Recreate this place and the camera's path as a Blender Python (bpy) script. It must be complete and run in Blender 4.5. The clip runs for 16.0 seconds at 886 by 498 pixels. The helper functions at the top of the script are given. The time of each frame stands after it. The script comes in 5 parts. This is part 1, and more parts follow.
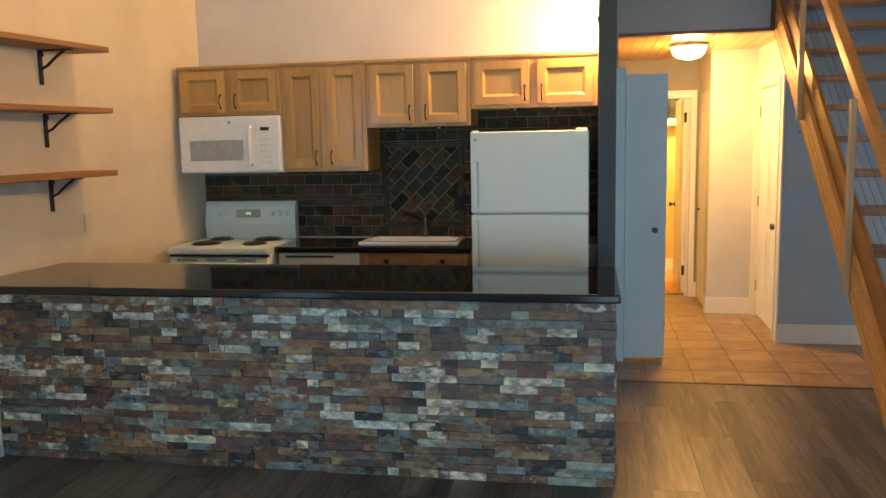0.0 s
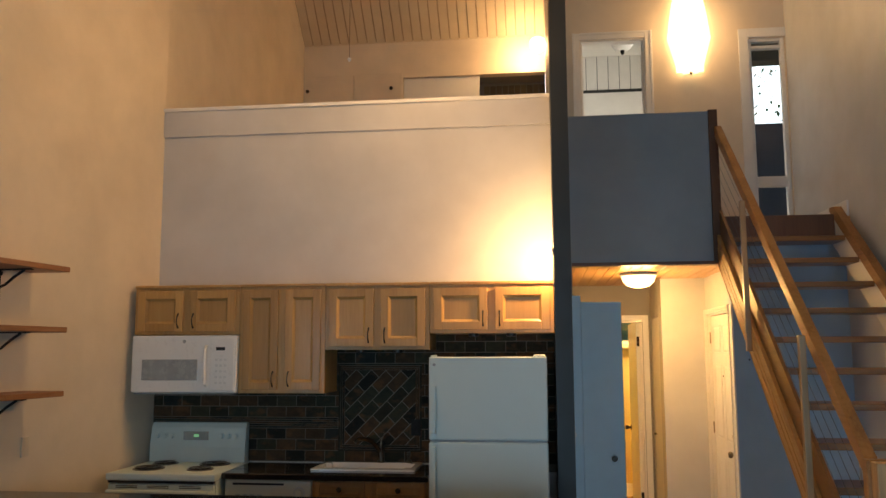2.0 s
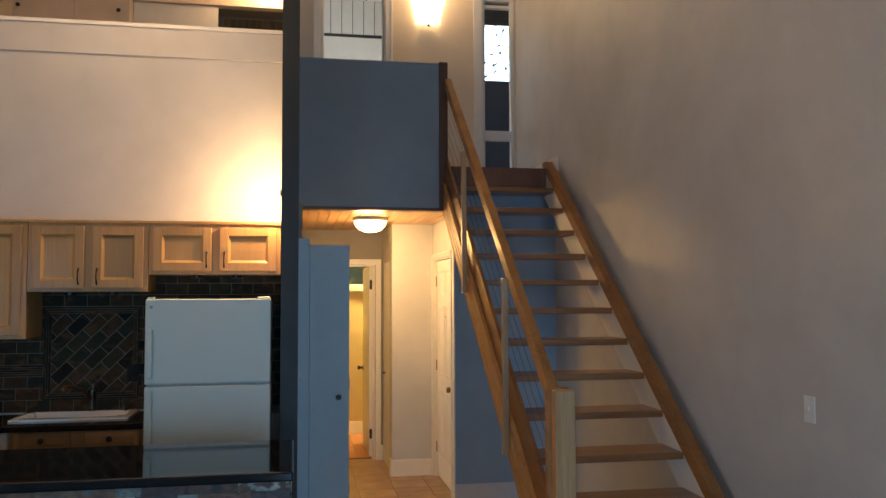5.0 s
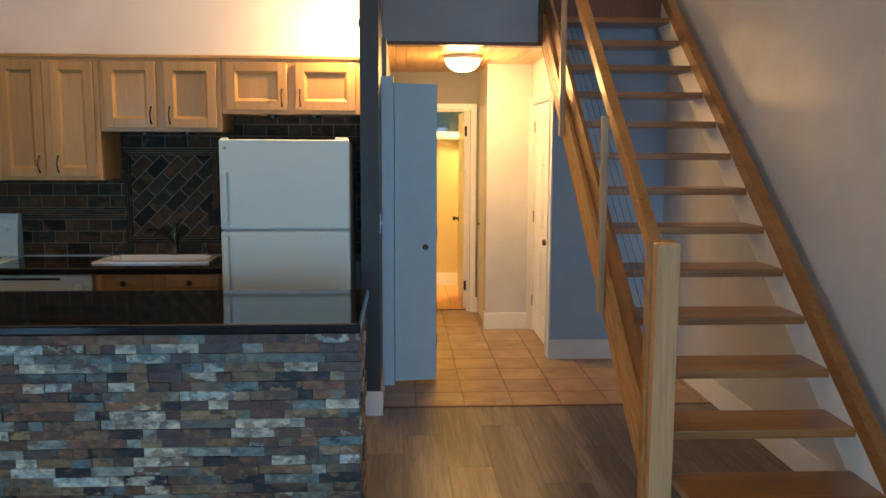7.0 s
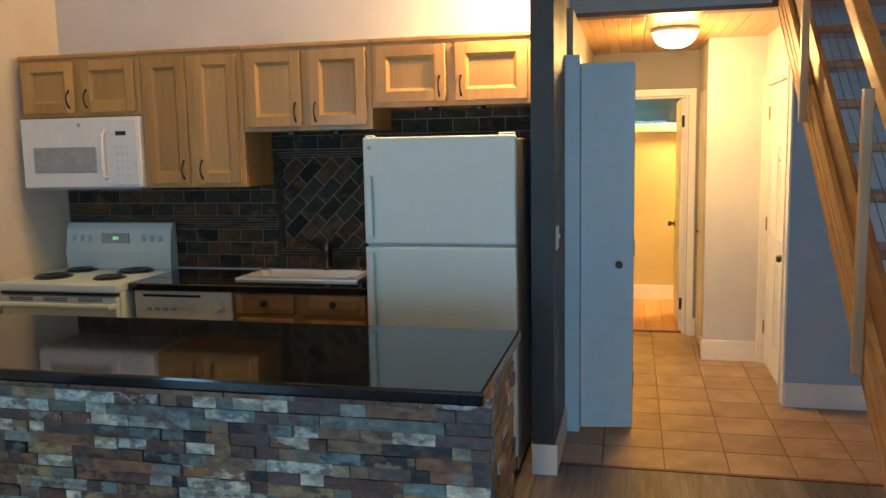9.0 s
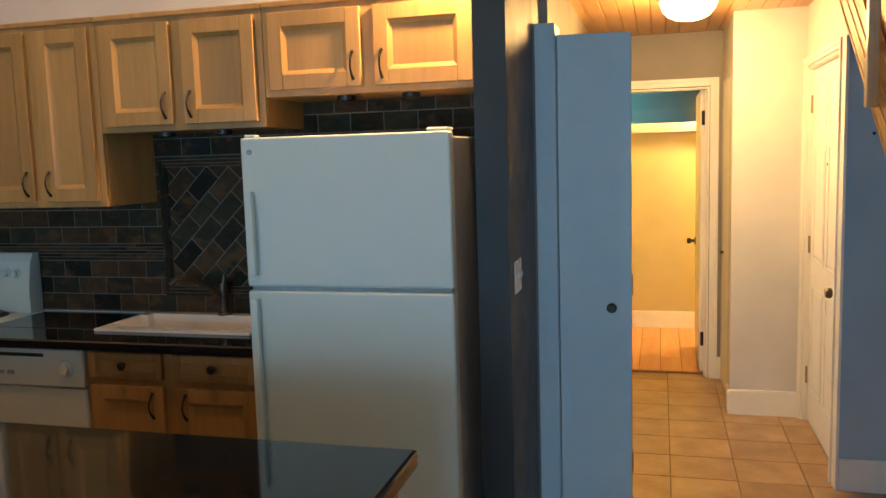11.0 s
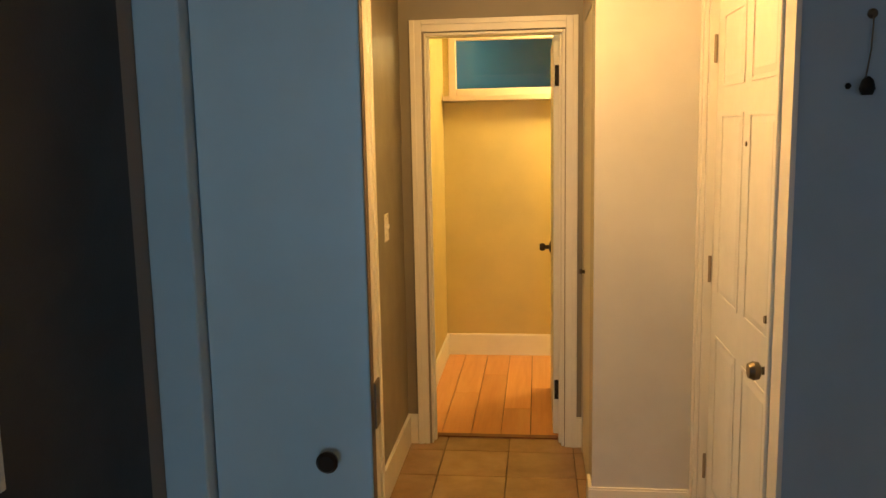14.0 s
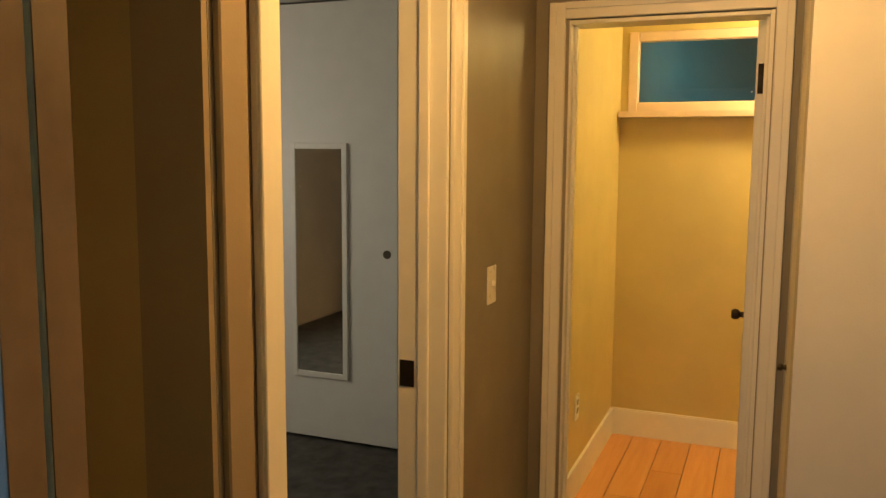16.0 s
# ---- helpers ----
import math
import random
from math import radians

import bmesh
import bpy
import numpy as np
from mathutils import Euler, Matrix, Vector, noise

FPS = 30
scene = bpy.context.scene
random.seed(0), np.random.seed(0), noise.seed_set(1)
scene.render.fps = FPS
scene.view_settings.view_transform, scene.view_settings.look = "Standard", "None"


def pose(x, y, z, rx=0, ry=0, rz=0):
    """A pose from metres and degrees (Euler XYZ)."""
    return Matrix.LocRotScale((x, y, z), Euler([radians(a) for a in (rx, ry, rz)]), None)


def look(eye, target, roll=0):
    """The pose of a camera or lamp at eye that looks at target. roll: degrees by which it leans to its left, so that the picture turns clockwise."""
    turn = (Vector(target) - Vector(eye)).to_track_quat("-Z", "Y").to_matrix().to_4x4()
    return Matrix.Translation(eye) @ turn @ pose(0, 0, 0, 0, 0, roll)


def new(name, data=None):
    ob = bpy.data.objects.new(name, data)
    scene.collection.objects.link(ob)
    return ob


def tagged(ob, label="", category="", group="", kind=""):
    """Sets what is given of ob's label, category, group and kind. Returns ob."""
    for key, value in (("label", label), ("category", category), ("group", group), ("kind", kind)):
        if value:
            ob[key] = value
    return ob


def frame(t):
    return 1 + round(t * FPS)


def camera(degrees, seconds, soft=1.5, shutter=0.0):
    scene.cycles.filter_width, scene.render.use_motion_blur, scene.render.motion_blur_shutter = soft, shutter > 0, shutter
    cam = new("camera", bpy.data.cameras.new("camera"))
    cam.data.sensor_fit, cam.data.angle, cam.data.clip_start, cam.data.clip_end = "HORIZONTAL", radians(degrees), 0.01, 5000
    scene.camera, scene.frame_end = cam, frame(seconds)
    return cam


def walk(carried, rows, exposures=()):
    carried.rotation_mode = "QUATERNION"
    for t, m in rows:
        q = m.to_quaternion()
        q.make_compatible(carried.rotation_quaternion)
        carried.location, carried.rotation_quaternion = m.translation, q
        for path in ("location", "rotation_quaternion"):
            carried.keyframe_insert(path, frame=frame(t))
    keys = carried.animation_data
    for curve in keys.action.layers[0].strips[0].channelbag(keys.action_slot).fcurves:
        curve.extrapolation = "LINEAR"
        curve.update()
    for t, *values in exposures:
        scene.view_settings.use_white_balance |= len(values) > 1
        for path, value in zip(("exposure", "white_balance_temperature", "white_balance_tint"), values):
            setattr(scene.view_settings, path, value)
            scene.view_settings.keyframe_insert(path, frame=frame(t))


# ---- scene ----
cam = camera(57.1, 16.0)
METRES, EYE, TILT, LEAN, TURN = 6.6, 1.49, 0.0, 0.0, 10.4
PATH = [
    (0, (0.315, 0.682, 1.669), (-0.044, 2.631, 1.4), -1.2),
    (0.5, (0.311, 0.678, 1.69), (-0.016, 2.645, 1.532), -0.9),
    (1, (0.302, 0.68, 1.703), (0.016, 2.659, 1.641), -0.7),
    (1.5, (0.301, 0.691, 1.729), (0.041, 2.672, 1.805), -0.7),
    (2, (0.281, 0.683, 1.753), (0.039, 2.653, 1.998), -0.2),
    (2.5, (0.275, 0.694, 1.773), (0.084, 2.654, 2.119), 0.8),
    (3, (0.292, 0.687, 1.782), (0.236, 2.647, 2.175), 0.8),
    (3.5, (0.317, 0.702, 1.788), (0.414, 2.658, 2.196), 0.1),
    (4, (0.357, 0.699, 1.779), (0.584, 2.653, 2.14), -0.4),
    (4.5, (0.407, 0.674, 1.77), (0.729, 2.633, 2.009), -0.3),
    (5, (0.435, 0.673, 1.734), (0.796, 2.637, 1.843), -0.2),
    (7.5, (0.679, 1.316, 1.647), (0.644, 3.296, 1.374), 0.3),
    (8, (0.76, 1.541, 1.635), (0.552, 3.51, 1.357), 0.3),
    (8.5, (0.806, 1.809, 1.655), (0.414, 3.753, 1.392), -0.5),
    (11, (0.961, 3.352, 1.627), (0.445, 5.271, 1.397), -1.7),
    (11.5, (0.999, 3.673, 1.602), (0.655, 5.627, 1.344), -1.7),
    (12, (1.033, 3.995, 1.594), (0.804, 5.963, 1.324), -1.9),
    (12.5, (1.078, 4.35, 1.602), (0.896, 6.323, 1.334), -1.4),
    (13, (1.094, 4.696, 1.577), (0.949, 6.67, 1.296), -1.3),
    (13.5, (1.112, 5.012, 1.571), (0.978, 6.986, 1.278), -1.3),
    (14, (1.156, 5.335, 1.583), (0.925, 7.3, 1.292), -1.1),
    (14.5, (1.187, 5.633, 1.574), (0.828, 7.58, 1.296), -0.9),
    (15, (1.222, 5.928, 1.579), (0.81, 7.867, 1.317), -0.6),
    (15.5, (1.272, 6.184, 1.58), (0.759, 8.1, 1.329), 0.2),
    (16, (1.3, 6.406, 1.573), (0.56, 8.249, 1.339), 0.4),
]
EXPOSURES = ((0, 0.47, 7400, 10), (0.5, 0.35, 7200, 10), (1.5, -0.15, 6900, 10), (2.5, -0.6, 6700, 10), (3.5, -0.8, 6600, 10), (4.2, -0.85, 6300, 10), (5, -0.5, 6000, 10), (8, 0.2, 6200, 8), (11, 0.15, 6200, 6), (12.5, -0.2, 6500, 6), (14, -0.55, 7000, 6), (15.5, -1.05, 7400, 6), (16, -1.0, 7000, 6))
walk(cam, [(t, look(eye, target, roll)) for t, eye, target, roll in PATH], EXPOSURES)

# ---- world, sun, lights ----
world = bpy.data.worlds.new("world")
scene.world = world
world.use_nodes = True
_n = world.node_tree.nodes
_sky = _n.new("ShaderNodeTexSky")
_sky.sky_type, _sky.sun_disc = "NISHITA", False
_sky.sun_elevation, _sky.sun_rotation = radians(40), radians(73)
world.node_tree.links.new(_sky.outputs[0], _n["Background"].inputs[0])
_n["Background"].inputs[1].default_value = 0.15


def lamp(name, kind, m, watts, color, **more):
    data = bpy.data.lights.new(name, kind)
    data.energy, data.color = watts, color
    for key, value in more.items():
        if key == "size":
            data.size = value
        elif key == "size_y":
            data.shape, data.size_y = "RECTANGLE", value
        elif key == "soft":
            data.shadow_soft_size = value
        elif key == "angle":
            data.angle = value
        elif key == "spot":
            data.spot_size, data.spot_blend = radians(value), 0.6
    ob = new(name, data)
    ob.matrix_world = m
    return ob


WARM = (1.0, 0.545, 0.165)
WARM2 = (1.0, 0.58, 0.25)
DAY = (0.40, 0.69, 1.0)
lamp("sun", "SUN", look((10, 3, 8.8), (0, 0, 0)), 2.5, (1.0, 0.95, 0.88), angle=radians(0.6))
lamp("window_daylight", "AREA", look((1.3, -3.45, 1.25), (1.1, 0, 1.25)), 118, DAY, size=2.0, size_y=2.0)
lamp("patio_door_daylight", "AREA", look((-3.40, -1.6, 1.3), (0, -1.4, 1.3)), 106, DAY, size=2.7, size_y=2.2)
lamp("hall_bulb", "POINT", pose(1.10, 7.84, 2.24), 50, WARM, soft=0.12)
lamp("hall_dome_downlight", "AREA", pose(1.10, 7.84, 2.35), 17, WARM, size=0.2)
lamp("cabinet_top_bulb", "POINT", pose(0.315, 6.12, 2.40), 75, WARM2, soft=0.03)
lamp("sconce_bulb", "POINT", pose(1.74, 8.28, 4.86), 16, WARM2, soft=0.10)
lamp("globe_bulb", "POINT", pose(0.12, 9.9, 5.25), 40, WARM2, soft=0.08)
lamp("fan_bulb", "POINT", pose(-0.705, 5.2, 4.27), 86, WARM2, soft=0.12)
lamp("bath_bulb", "POINT", pose(1.65, 10.55, 2.10), 98, (1.0, 0.71, 0.29), soft=0.10)
# Added fill that lights the made-up teal room behind the bath pane.
lamp("side_room_fill", "AREA", look((0.46, 11.95, 2.15), (1.2, 12.2, 2.1)), 1.8, (0.72, 0.93, 0.92), size=0.4, size_y=0.6)
# Added fill to brighten the upstairs room; its walls hold no window.
lamp("loft_room_fill", "AREA", look((2.05, 9.9, 4.2), (1, 10.0, 4.4)), 42, (1.0, 0.93, 0.80), size=1.0, size_y=1.2)
# Added fill from an unseen source, to lift the bedroom and mirror door.
lamp("bedroom_fill", "AREA", look((-2.5, 8.6, 1.5), (0, 8.9, 1.4)), 34, (1.0, 0.92, 0.78), size=1.2, size_y=1.2)

# ---- materials ----


def nodes_of(name):
    m = bpy.data.materials.new(name)
    m.use_nodes = True
    nt = m.node_tree
    return m, nt, nt.nodes["Principled BSDF"]


def _coords(nt, scale, rnd=0.0):
    tc = nt.nodes.new("ShaderNodeTexCoord")
    mp = nt.nodes.new("ShaderNodeMapping")
    mp.inputs["Scale"].default_value = scale
    nt.links.new(tc.outputs["Object"], mp.inputs["Vector"])
    if rnd:
        oi = nt.nodes.new("ShaderNodeObjectInfo")
        ml = nt.nodes.new("ShaderNodeMath")
        ml.operation = "MULTIPLY"
        ml.inputs[1].default_value = rnd
        nt.links.new(oi.outputs["Random"], ml.inputs[0])
        nt.links.new(ml.outputs[0], mp.inputs["Location"])
    return mp.outputs["Vector"]


def _noise(nt, vec, scale, detail=4.0, rough=0.55):
    n = nt.nodes.new("ShaderNodeTexNoise")
    n.inputs["Scale"].default_value, n.inputs["Detail"].default_value, n.inputs["Roughness"].default_value = scale, detail, rough
    nt.links.new(vec, n.inputs["Vector"])
    return n.outputs["Fac"]


def _ramp(nt, fac, stops, constant=False):
    r = nt.nodes.new("ShaderNodeValToRGB")
    r.color_ramp.interpolation = "CONSTANT" if constant else "LINEAR"
    el = r.color_ramp.elements
    while len(el) > 1:
        el.remove(el[-1])
    el[0].position, el[0].color = stops[0][0], (*stops[0][1], 1)
    for p, c in stops[1:]:
        e = el.new(p)
        e.color = (*c, 1)
    nt.links.new(fac, r.inputs["Fac"])
    return r.outputs["Color"]


def _mix(nt, fac, a, b, mode="MIX"):
    m = nt.nodes.new("ShaderNodeMix")
    m.data_type, m.blend_type = "RGBA", mode
    for sock, v in ((m.inputs[0], fac), (m.inputs[6], a), (m.inputs[7], b)):
        if isinstance(v, (int, float)):
            sock.default_value = v
        elif isinstance(v, tuple):
            sock.default_value = (*v, 1)
        else:
            nt.links.new(v, sock)
    return m.outputs[2]


def _bump(nt, bsdf, fac, strength, dist=0.002):
    b = nt.nodes.new("ShaderNodeBump")
    b.inputs["Strength"].default_value, b.inputs["Distance"].default_value = strength, dist
    nt.links.new(fac, b.inputs["Height"])
    nt.links.new(b.outputs[0], bsdf.inputs["Normal"])


def paint(name, color, rough=0.5, orange=0.25, scuff=0.06):
    """Rolled wall paint: faint blotches, fine roller texture, slightly uneven gloss."""
    m, nt, bsdf = nodes_of(name)
    v = _coords(nt, (1, 1, 1))
    big = _noise(nt, v, 1.7, 5, 0.6)
    dark = tuple(c * (1 - scuff * 2) for c in color)
    light = tuple(min(1, c * (1 + scuff)) for c in color)
    nt.links.new(_ramp(nt, big, ((0.3, dark), (0.7, light))), bsdf.inputs["Base Color"])
    rr = _ramp(nt, _noise(nt, v, 6, 3), ((0.3, (rough - 0.06,) * 3), (0.7, (rough + 0.06,) * 3)))
    nt.links.new(rr, bsdf.inputs["Roughness"])
    _bump(nt, bsdf, _noise(nt, v, 160, 3), orange, 0.0012)
    return m


def wood(name, stops, axis="x", rough=0.4, grain=26, rings=3.0, gap=9.0, bump=0.12, coat=0.0):
    """Sawn wood with the grain along one axis; each piece starts at another place in the log."""
    m, nt, bsdf = nodes_of(name)
    s = [1.0, 1.0, 1.0]
    s["xyz".index(axis)] = 0.06
    v = _coords(nt, tuple(s), gap)
    fine = _noise(nt, v, grain * 3, 6, 0.65)
    wide = _noise(nt, v, grain * 0.35, 3, 0.5)
    w = nt.nodes.new("ShaderNodeMath")
    w.operation = "MULTIPLY_ADD"
    nt.links.new(fine, w.inputs[0])
    w.inputs[1].default_value = 0.45
    sc = nt.nodes.new("ShaderNodeMath")
    sc.operation = "MULTIPLY"
    sc.inputs[1].default_value = 0.55
    nt.links.new(wide, sc.inputs[0])
    nt.links.new(sc.outputs[0], w.inputs[2])
    col = _ramp(nt, w.outputs[0], stops)
    oi = nt.nodes.new("ShaderNodeObjectInfo")
    tone = _ramp(nt, oi.outputs["Random"], ((0.0, (0.80, 0.80, 0.80)), (1.0, (1.12, 1.12, 1.12))))
    nt.links.new(_mix(nt, 1.0, col, tone, "MULTIPLY"), bsdf.inputs["Base Color"])
    bsdf.inputs["Roughness"].default_value = rough
    bsdf.inputs["Coat Weight"].default_value = coat
    bsdf.inputs["Coat Roughness"].default_value = 0.12
    _bump(nt, bsdf, fine, bump, 0.0015)
    return m


def plain(name, color, rough=0.4, metal=0.0, coat=0.0, wear=0.08, bump=0.0):
    m, nt, bsdf = nodes_of(name)
    v = _coords(nt, (1, 1, 1))
    f = _noise(nt, v, 9, 5)
    nt.links.new(_ramp(nt, f, ((0.3, tuple(c * (1 - wear) for c in color)), (0.7, tuple(min(1, c * (1 + wear)) for c in color)))), bsdf.inputs["Base Color"])
    nt.links.new(_ramp(nt, _noise(nt, v, 30, 3), ((0.3, (max(0.02, rough * 0.85),) * 3), (0.7, (min(1, rough * 1.2),) * 3))), bsdf.inputs["Roughness"])
    bsdf.inputs["Metallic"].default_value, bsdf.inputs["Coat Weight"].default_value = metal, coat
    if bump:
        _bump(nt, bsdf, _noise(nt, v, 220, 2), bump, 0.001)
    return m


def glow(name, color, strength):
    m, nt, bsdf = nodes_of(name)
    bsdf.inputs["Base Color"].default_value = (0.85, 0.82, 0.75, 1)
    bsdf.inputs["Emission Color"].default_value = (*color, 1)
    bsdf.inputs["Emission Strength"].default_value = strength
    bsdf.inputs["Roughness"].default_value = 0.35
    return m


def stone(name, stops, island=False, rough=0.6, scale=22, vein=0.5, bump=0.6, second=0.0):
    """Split or honed slate: each piece takes its colour from a spread, with rust and grey clouds and bands of a second colour in it."""
    m, nt, bsdf = nodes_of(name)
    if island:
        rnd = nt.nodes.new("ShaderNodeNewGeometry").outputs["Random Per Island"]
    else:
        rnd = nt.nodes.new("ShaderNodeObjectInfo").outputs["Random"]
    tc = nt.nodes.new("ShaderNodeTexCoord")
    mp = nt.nodes.new("ShaderNodeMapping")
    mp.inputs["Scale"].default_value = (1, 1, 1.7)
    ml = nt.nodes.new("ShaderNodeMath")
    ml.operation = "MULTIPLY"
    ml.inputs[1].default_value = 37.0
    nt.links.new(rnd, ml.inputs[0])
    nt.links.new(ml.outputs[0], mp.inputs["Location"])
    nt.links.new(tc.outputs["Object"], mp.inputs["Vector"])
    v = mp.outputs["Vector"]
    base = _ramp(nt, rnd, stops, True)
    if second:
        sh = nt.nodes.new("ShaderNodeMath")
        sh.operation = "MULTIPLY_ADD"
        sh.inputs[1].default_value, sh.inputs[2].default_value = 7.3, 0.31
        fr = nt.nodes.new("ShaderNodeMath")
        fr.operation = "FRACT"
        nt.links.new(rnd, sh.inputs[0])
        nt.links.new(sh.outputs[0], fr.inputs[0])
        other = _ramp(nt, fr.outputs[0], stops, True)
        where = _ramp(nt, _noise(nt, v, scale * 0.8, 5, 0.6), ((0.50, (0, 0, 0)), (0.58, (second,) * 3)))
        base = _mix(nt, where, base, other)
    cloud = _ramp(nt, _noise(nt, v, scale, 6, 0.65), ((0.30, (0.40, 0.36, 0.36)), (0.5, (0.95, 0.95, 0.95)), (0.68, (1.6, 1.45, 1.2))))
    col = _mix(nt, vein, base, _mix(nt, 1.0, base, cloud, "MULTIPLY"))
    rust = _ramp(nt, _noise(nt, v, scale * 0.45, 4), ((0.54, (0, 0, 0)), (0.66, (0.6, 0.6, 0.6))))
    col = _mix(nt, rust, col, (0.17, 0.085, 0.04))
    nt.links.new(col, bsdf.inputs["Base Color"])
    bsdf.inputs["Roughness"].default_value = rough
    _bump(nt, bsdf, _noise(nt, v, scale * 2.5, 6, 0.65), bump, 0.006)
    return m


LIGHTGREY = paint("pale_grey_wall_paint", (0.56, 0.56, 0.56), 0.42, 0.55)
CREAM = paint("warm_white_wall_paint", (0.72, 0.62, 0.49), 0.5)
CHARCOAL = paint("charcoal_wall_paint", (0.025, 0.028, 0.028), 0.5)
# Darker grey paint with the hall lamp's warm light put into its colour.
WARMGREY = paint("warm_tinted_grey_paint", (0.24, 0.22, 0.19), 0.5)
MIDGREY = paint("blue_grey_wall_paint", (0.29, 0.32, 0.345), 0.45)
YELLOW = paint("ochre_wall_paint", (0.58, 0.48, 0.225), 0.45)
TEAL = paint("teal_wall_paint", (0.10, 0.36, 0.42), 0.5)
WHITE = plain("white_trim_paint", (0.76, 0.75, 0.72), 0.35, wear=0.03)
DOORWHITE = plain("white_door_paint", (0.72, 0.72, 0.70), 0.38, wear=0.03)
APPLIANCE = plain("white_enamel", (0.62, 0.72, 0.70), 0.42, coat=0.0, wear=0.01, bump=0.05)
MWWHITE = plain("white_plastic", (0.80, 0.80, 0.78), 0.3, wear=0.02)
GREYWIN = plain("grey_mesh_window", (0.34, 0.36, 0.36), 0.25, wear=0.1)
BLACK = plain("black_plastic", (0.015, 0.015, 0.016), 0.3)
GRANITE_EDGE = (0.006, 0.006, 0.007)
BRONZE = plain("dark_bronze", (0.045, 0.035, 0.028), 0.35, 0.8)
NICKEL = plain("worn_nickel", (0.15, 0.13, 0.105), 0.32, 1.0)
IRON = plain("black_iron", (0.012, 0.012, 0.013), 0.5, 0.4)
DISHCREAM = plain("cream_enamel", (0.72, 0.69, 0.58), 0.35, wear=0.02)
# White door paint with the blue of daylight mixed into its colour.
DAYBLUE = plain("daylight_blue_door_paint", (0.51, 0.69, 0.80), 0.4, wear=0.03)
STAIRWALL = paint("pale_blue_wall_paint", (0.33, 0.455, 0.59), 0.42)
PLATECREAM = plain("cream_plastic", (0.62, 0.54, 0.43), 0.4, wear=0.03)
KEYGREY = plain("pale_grey_key_print", (0.62, 0.62, 0.61), 0.35)
MATTBLACK = plain("matt_black_plastic", (0.012, 0.011, 0.010), 0.75)
SINKW = plain("sink_porcelain", (0.78, 0.77, 0.74), 0.15, coat=0.5, wear=0.02)
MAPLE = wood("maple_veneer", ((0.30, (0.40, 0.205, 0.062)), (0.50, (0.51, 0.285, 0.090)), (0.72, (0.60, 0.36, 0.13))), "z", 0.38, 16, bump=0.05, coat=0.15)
# Darker and more orange than MAPLE, for the sink base cabinet.
MAPLEBASE = wood("deep_orange_maple", ((0.30, (0.33, 0.145, 0.042)), (0.50, (0.43, 0.205, 0.062)), (0.72, (0.51, 0.27, 0.092))), "z", 0.4, 16, bump=0.05, coat=0.1)
OAK = wood("varnished_oak", ((0.30, (0.22, 0.085, 0.022)), (0.48, (0.42, 0.19, 0.055)), (0.70, (0.54, 0.28, 0.10))), "y", 0.45, 22, coat=0.08)
# Darker brown than OAK, for the inner stringer and the stringer cap.
OAKD = wood("dark_brown_oak", ((0.30, (0.125, 0.050, 0.015)), (0.48, (0.235, 0.105, 0.031)), (0.70, (0.32, 0.155, 0.052))), "y", 0.42, 20, coat=0.1)
OAKP = wood("pale_grooved_oak", ((0.30, (0.36, 0.17, 0.05)), (0.48, (0.52, 0.27, 0.09)), (0.70, (0.62, 0.37, 0.15))), "y", 0.45, 22, coat=0.08)
OAKX = wood("oak_treads", ((0.30, (0.145, 0.054, 0.015)), (0.48, (0.265, 0.112, 0.032)), (0.70, (0.36, 0.172, 0.052))), "x", 0.3, 22, coat=0.3)
OAKZ = wood("oak_rods", ((0.30, (0.30, 0.16, 0.065)), (0.70, (0.55, 0.36, 0.18))), "z", 0.35, 22, coat=0.3)
RAWPOST = wood("pale_newel_wood", ((0.30, (0.44, 0.23, 0.09)), (0.50, (0.67, 0.38, 0.165)), (0.72, (0.75, 0.46, 0.225))), "z", 0.5, 24)
DARKWOOD = wood("dark_stained_wood", ((0.30, (0.085, 0.03, 0.014)), (0.7, (0.17, 0.07, 0.03))), "z", 0.4, 22)
SHELFWOOD = wood("stained_shelf_wood", ((0.30, (0.16, 0.055, 0.02)), (0.50, (0.30, 0.12, 0.045)), (0.7, (0.40, 0.19, 0.08))), "y", 0.45, 20)
PINE = wood("pine_ceiling_boards", ((0.30, (0.48, 0.24, 0.08)), (0.52, (0.60, 0.34, 0.13)), (0.72, (0.68, 0.43, 0.19))), "y", 0.35, 14, coat=0.2)
PLANK = wood("grey_brown_laminate", ((0.32, (0.026, 0.022, 0.020)), (0.44, (0.068, 0.058, 0.051)), (0.56, (0.150, 0.132, 0.116)), (0.70, (0.25, 0.225, 0.20))), "y", 0.36, 17, gap=21.0)
BATHPLANK = wood("orange_pine_floor", ((0.30, (0.50, 0.22, 0.085)), (0.52, (0.62, 0.31, 0.13)), (0.72, (0.70, 0.40, 0.19))), "y", 0.4, 14)
SLATWOOD = wood("brown_slat_wood", ((0.30, (0.10, 0.075, 0.042)), (0.7, (0.19, 0.145, 0.085))), "z", 0.6, 20)
# brown that stands for the shadow in the ceiling board grooves
GAPSHADE = plain("board_gap_shadow", (0.33, 0.26, 0.18), 0.8)
CEILBOARD = paint("cream_ceiling_boards", (0.57, 0.48, 0.345), 0.6, 0.1)
RAWEDGE = plain("bare_door_edge", (0.20, 0.15, 0.11), 0.7, wear=0.2)
# Tan, darker than WHITE, on the closet trim and front door hinges.
TANTRIM = paint("tan_trim_paint", (0.27, 0.215, 0.16), 0.5)
CLOSETWALL = paint("closet_ochre_paint", (0.42, 0.33, 0.19), 0.6)
PINKTRIM = plain("pinkish_primed_wood", (0.70, 0.56, 0.46), 0.45, wear=0.06)
